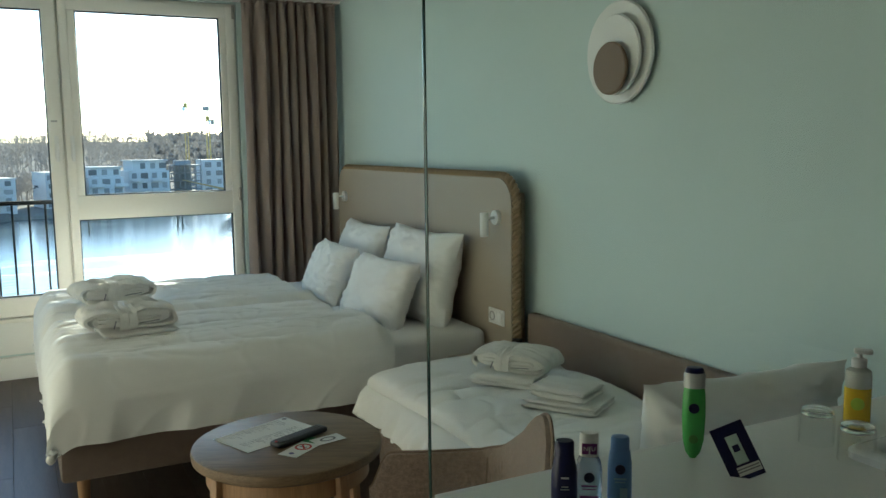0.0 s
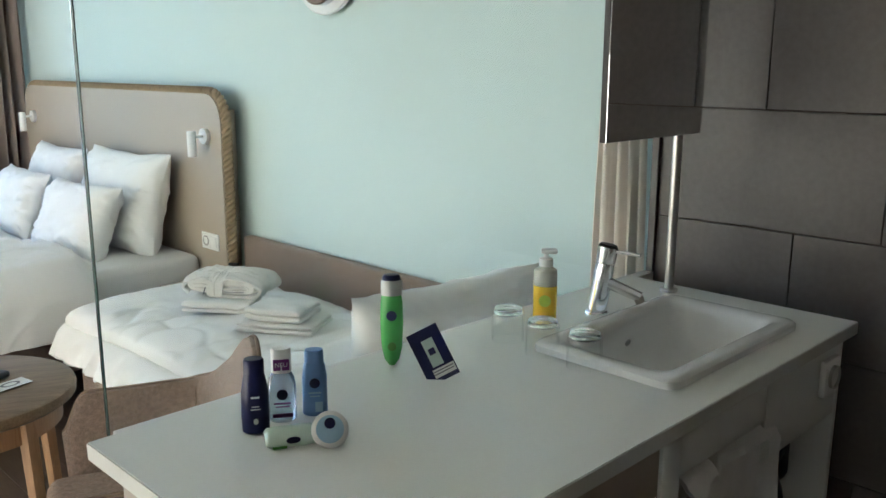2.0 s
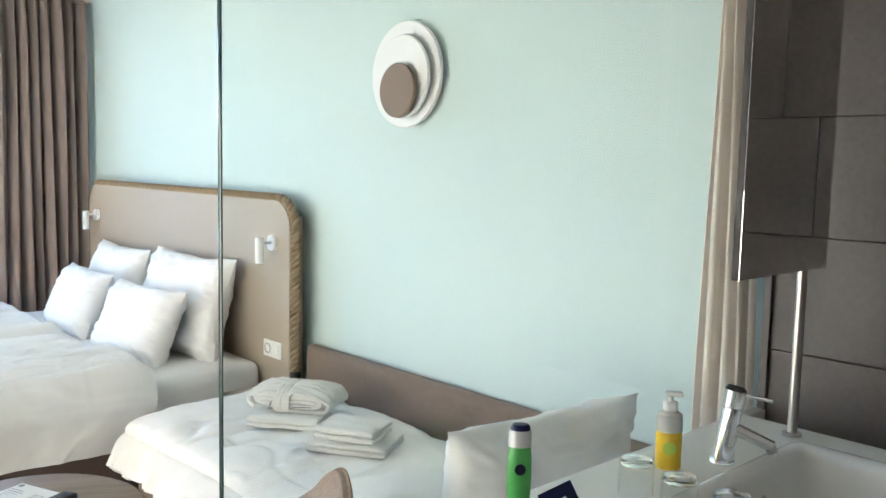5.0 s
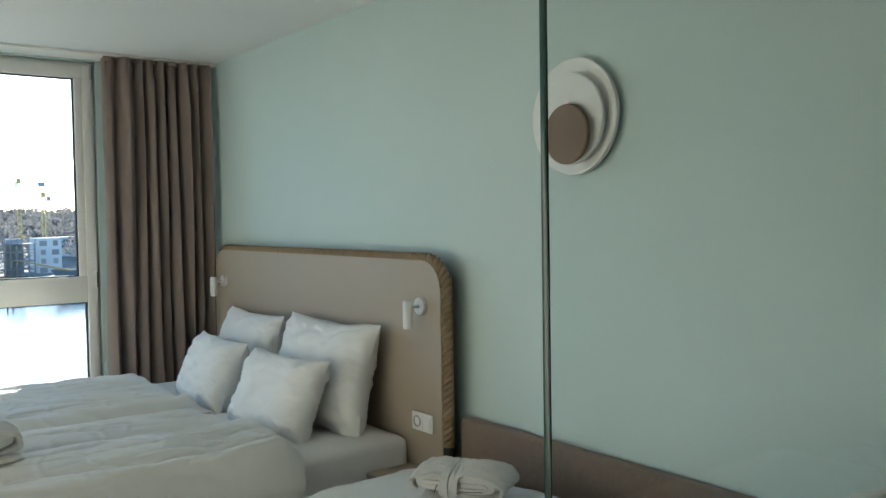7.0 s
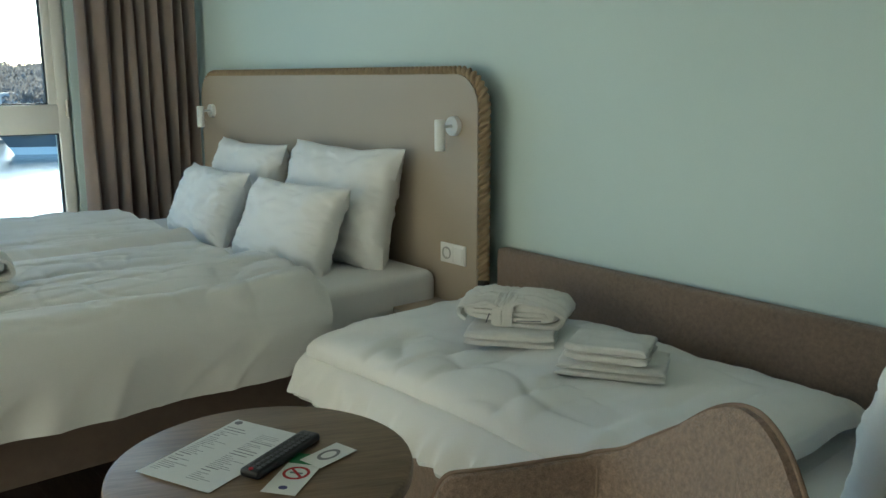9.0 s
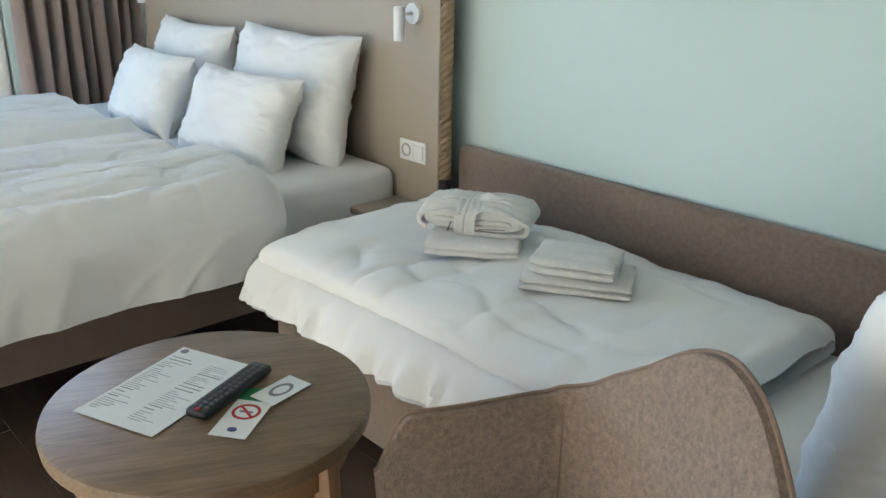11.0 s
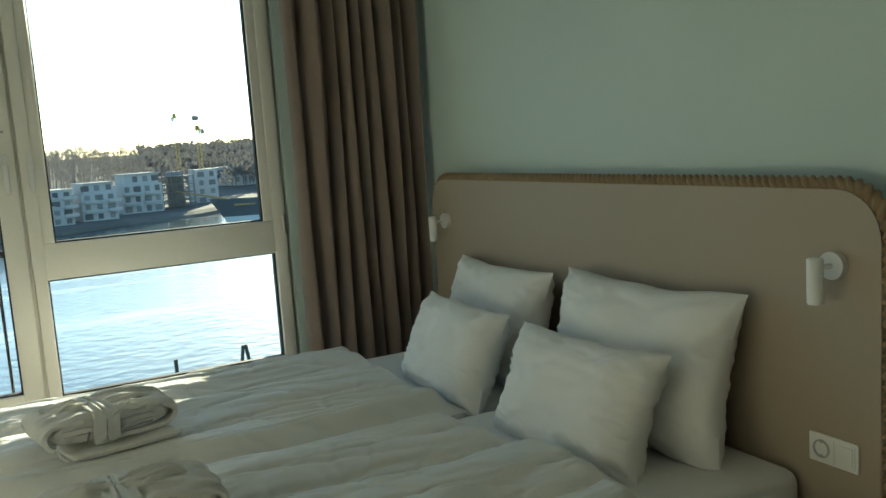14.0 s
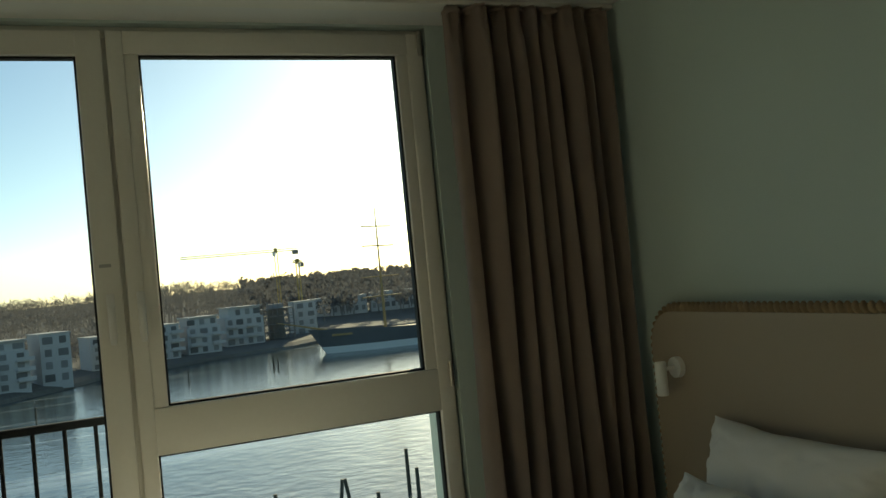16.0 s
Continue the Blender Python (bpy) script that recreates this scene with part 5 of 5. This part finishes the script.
def ship():
    m = Matrix.Translation(far(12.9, 278, WZ)) @ Matrix.Rotation(radians(-8), 4, "Z")
    s = thing("sailing_ship", "moored four-masted sailing ship with bare yards", "ship", at=m)
    L = 88.0

    def hull(z0, z1, grow):
        def f(u, v):
            a = u * 2 - 1
            x = L * abs(a)
            side = 1 if a >= 0 else -1
            t = x / L
            hw = 6.2 * min(1, (t * 5.5) ** 0.7) * (1 if t < 0.85 else 1 - ((t - 0.85) / 0.15) ** 2 * 0.5)
            sheer = 1.8 * (1 - 2.2 * t) ** 2 * (1 if t < 0.45 else 0.35)
            z = z0 + (z1 - z0 + (sheer if grow else 0)) * v
            rake = -4.5 * (1 - min(1, t * 6)) * ((z - 0) / 6.5)
            return (x + rake, side * hw * (0.9 + 0.1 * v), z)
        return grid(f, 90, 6)

    part("hull", hull(2.2, 6.4, True), hullm, s)
    part("waterline_band", hull(-0.5, 2.2, False), hullw, s, "white band along the waterline")
    deck = bmesh.new()
    box(3, L, -4.5, 4.5, 5.6, 6.2, bm=deck)
    part("deck", deck, sparm, s, smooth=False)
    part("deckhouse", box(36, 48, -3, 3, 6.2, 9), hullw, s, smooth=False)
    part("bowsprit", rod((2, 0, 7.5), (-14, 0, 11.5), 0.4, 0.15, 8), sparm, s)
    for x, h in ((21, 46), (42, 47), (62, 46), (78, 40)):
        mast = part("mast", rod((x, 0, 6), (x, 0, h), 0.55, 0.16, 10), sparm, s)
        for k, z in enumerate((0.30, 0.44, 0.66, 0.80)):
            if x > 70 and k:
                continue
            w = 11.5 * (1 - 0.42 * z)
            part("yard", rod((x - w * 0.75, -w * 0.66, h * z + 3), (x + w * 0.75, w * 0.66, h * z + 3), 0.22, seg=8), sparm, mast)
        for dx in (-6, 6):
            part("stay", rod((x + dx, 4 if dx > 0 else -4, 6.5), (x, 0, h * 0.82), 0.06, seg=4), pipe, mast)


ship()

# wooded hill: bare winter trees, uneven crowns with gaps
twig = thin_cloth(mat("winter_twigs", (0.165, 0.155, 0.145), 0.95, var=0.15, scale=0.05, island=0.12), 0.3)
rnd = random.Random(11)
vs, fs = [], []


def far_tree(p, h, w, bare):
    def tri(a, b, c):
        i = len(vs)
        vs.extend((a, b, c))
        fs.append((i, i + 1, i + 2))
    t = 0.012 * h + 0.12
    top = p + Vector((rnd.uniform(-1, 1), 0, h * 0.9))
    tri(p + Vector((-t, 0, 0)), p + Vector((t, 0, 0)), top)
    n = 16 if bare else 22
    for _ in range(n):
        z = rnd.uniform(0.30, 0.78) * h
        a = rnd.uniform(0, 6.28)
        reach = w * rnd.uniform(0.35, 1.0) * (1.15 - abs(z / h - 0.55))
        base = p + Vector((0, 0, z))
        tip = base + Vector((math.cos(a) * reach, math.sin(a) * reach, h * rnd.uniform(0.10, 0.26)))
        q = (0.10 if bare else 0.30) * w * rnd.uniform(0.5, 1.2)
        side = Vector((rnd.uniform(-q, q), 0, rnd.uniform(-q, q)))
        tri(base, tip, tip + side)
        tri(base.lerp(tip, 0.5), tip - side * 0.8, tip + Vector((rnd.uniform(-q, q), 0, q)))


for i in range(5200):
    az = rnd.uniform(-32, 52)
    k = rnd.random() ** 0.7
    dist = 400 + 460 * k
    gz = WZ + (3 + 6 * min(1, (dist - 340) / 180) if dist < 520 else 9 + 18 * (dist - 520) / 380)
    rise = 6 * math.exp(-((az - 3.5) / 2.6) ** 2) + 2.5 * nz(az * 0.25, 4.2)
    h = rnd.uniform(9, 14) + (rise if k < 0.5 else rise * 0.4)
    if -2 < az < 7 and rnd.random() < 0.3:
        h += rnd.uniform(0, 4)
    far_tree(far(az, dist, gz - 0.5), max(6, h), rnd.uniform(3, 5), az < 8)
for i in range(900):
    az = rnd.uniform(-30, 2.2)
    dist = rnd.uniform(312, 420)
    far_tree(far(az, dist, WZ + 2.5), rnd.uniform(7, 12), rnd.uniform(3, 5), True)
me = bpy.data.meshes.new("hill_trees")
me.from_pydata([tuple(v) for v in vs], [], fs)
me.materials.append(twig)
tagged(new("hill_trees", me), "bare winter trees covering the far hill", "trees", "", "stuff")

pilem = mat("wet_timber", (0.085, 0.075, 0.055), 0.8, var=0.3, scale=2, fine=20, bump=0.4)


def pile(az, dist, top, r=0.22, tilt=0.0):
    p = thing("mooring_pile", "dark wet timber mooring pile in the water", "mooring pile", "mooring piles", Matrix.Translation(far(az, dist, WZ)))
    part("post", rod((tilt, 0, -1), (0, 0, top), r, r * 0.85, 12), pilem, p)
    return p


for az, dist, top in ((8.9, 84, 2.6), (15.6, 82, 2.0), (17.7, 88, 4.6), (18.3, 86, 3.0), (11.9, 78, 1.0), (4.2, 240, 2.5), (9.6, 245, 3.2), (9.9, 247, 2.8), (-4.8, 200, 2.4), (5.2, 80, 1.8), (-2.2, 78, 1.4)):
    pile(az, dist, top)
dol = thing("mooring_dolphin", "dark timber dolphin of two leaning piles", "mooring pile", "mooring piles", Matrix.Translation(far(13.4, 83, WZ)))
part("post", rod((-0.75, 0, -1), (-0.12, 0, 3.4), 0.2, 0.18, 12), pilem, dol)
part("post", rod((0.75, 0, -1), (0.12, 0, 3.4), 0.2, 0.18, 12), pilem, dol)

# ---- wall tiles and floor planks ----
joints = {0: 0.808, 1: 1.105, -1: 1.011}
tile_cache = {}
for r in range(-4, 6):
    z0, z1 = max(0.0, 1.152 + 0.298 * r + 0.0015), min(CZ, 1.152 + 0.298 * (r + 1) - 0.0015)
    if z1 - z0 < 0.01:
        continue
    j = joints[(r + 1) % 3 - 1] - 0.6 * 6
    while j < part_wall:
        y0, y1 = max(BY, j + 0.0015), min(part_wall - 0.004, j + 0.6 - 0.0015)
        if y1 - y0 > 0.01:
            key = (round(y1 - y0, 3), round(z1 - z0, 3))
            if key not in tile_cache:
                tile_cache[key] = finish("wall_tile", box(0, 0.0075, 0, key[0], 0, key[1], 0.001, seg=1), M["tile"], False)
            o = new("wall_tile", tile_cache[key])
            o.parent = tile_wall
            o.matrix_basis = pose(TX, y0, z0)
        j += 0.6
struct("trim", box(TX - 0.012, TX + 0.005, part_wall - 0.012, part_wall + 0.010, 0.0, CZ - 0.002, 0.002), M["tile"], "slim dark corner trim at the tile edge", "trim")
pl_cache = {}
x, k = LX, 0
while x < WX - 0.01:
    w = min(0.19, WX - x)
    y = BY - 1.3 * ((k * 0.37) % 1.0)
    while y < WY:
        y0, y1 = max(BY, y), min(WY - 0.002, y + 1.3)
        if y1 - y0 > 0.02:
            key = (round(w, 3), round(y1 - y0, 3))
            if key not in pl_cache:
                pl_cache[key] = finish("floor_plank", box(0.0008, key[0] - 0.0008, 0.0008, key[1] - 0.0008, -0.004, 0.0, 0.0008, seg=1), M["plank"], False)
            o = new("floor_plank", pl_cache[key])
            o.parent = floor
            o.matrix_basis = pose(x, y0, 0)
        y += 1.3
    x += 0.19
    k += 1
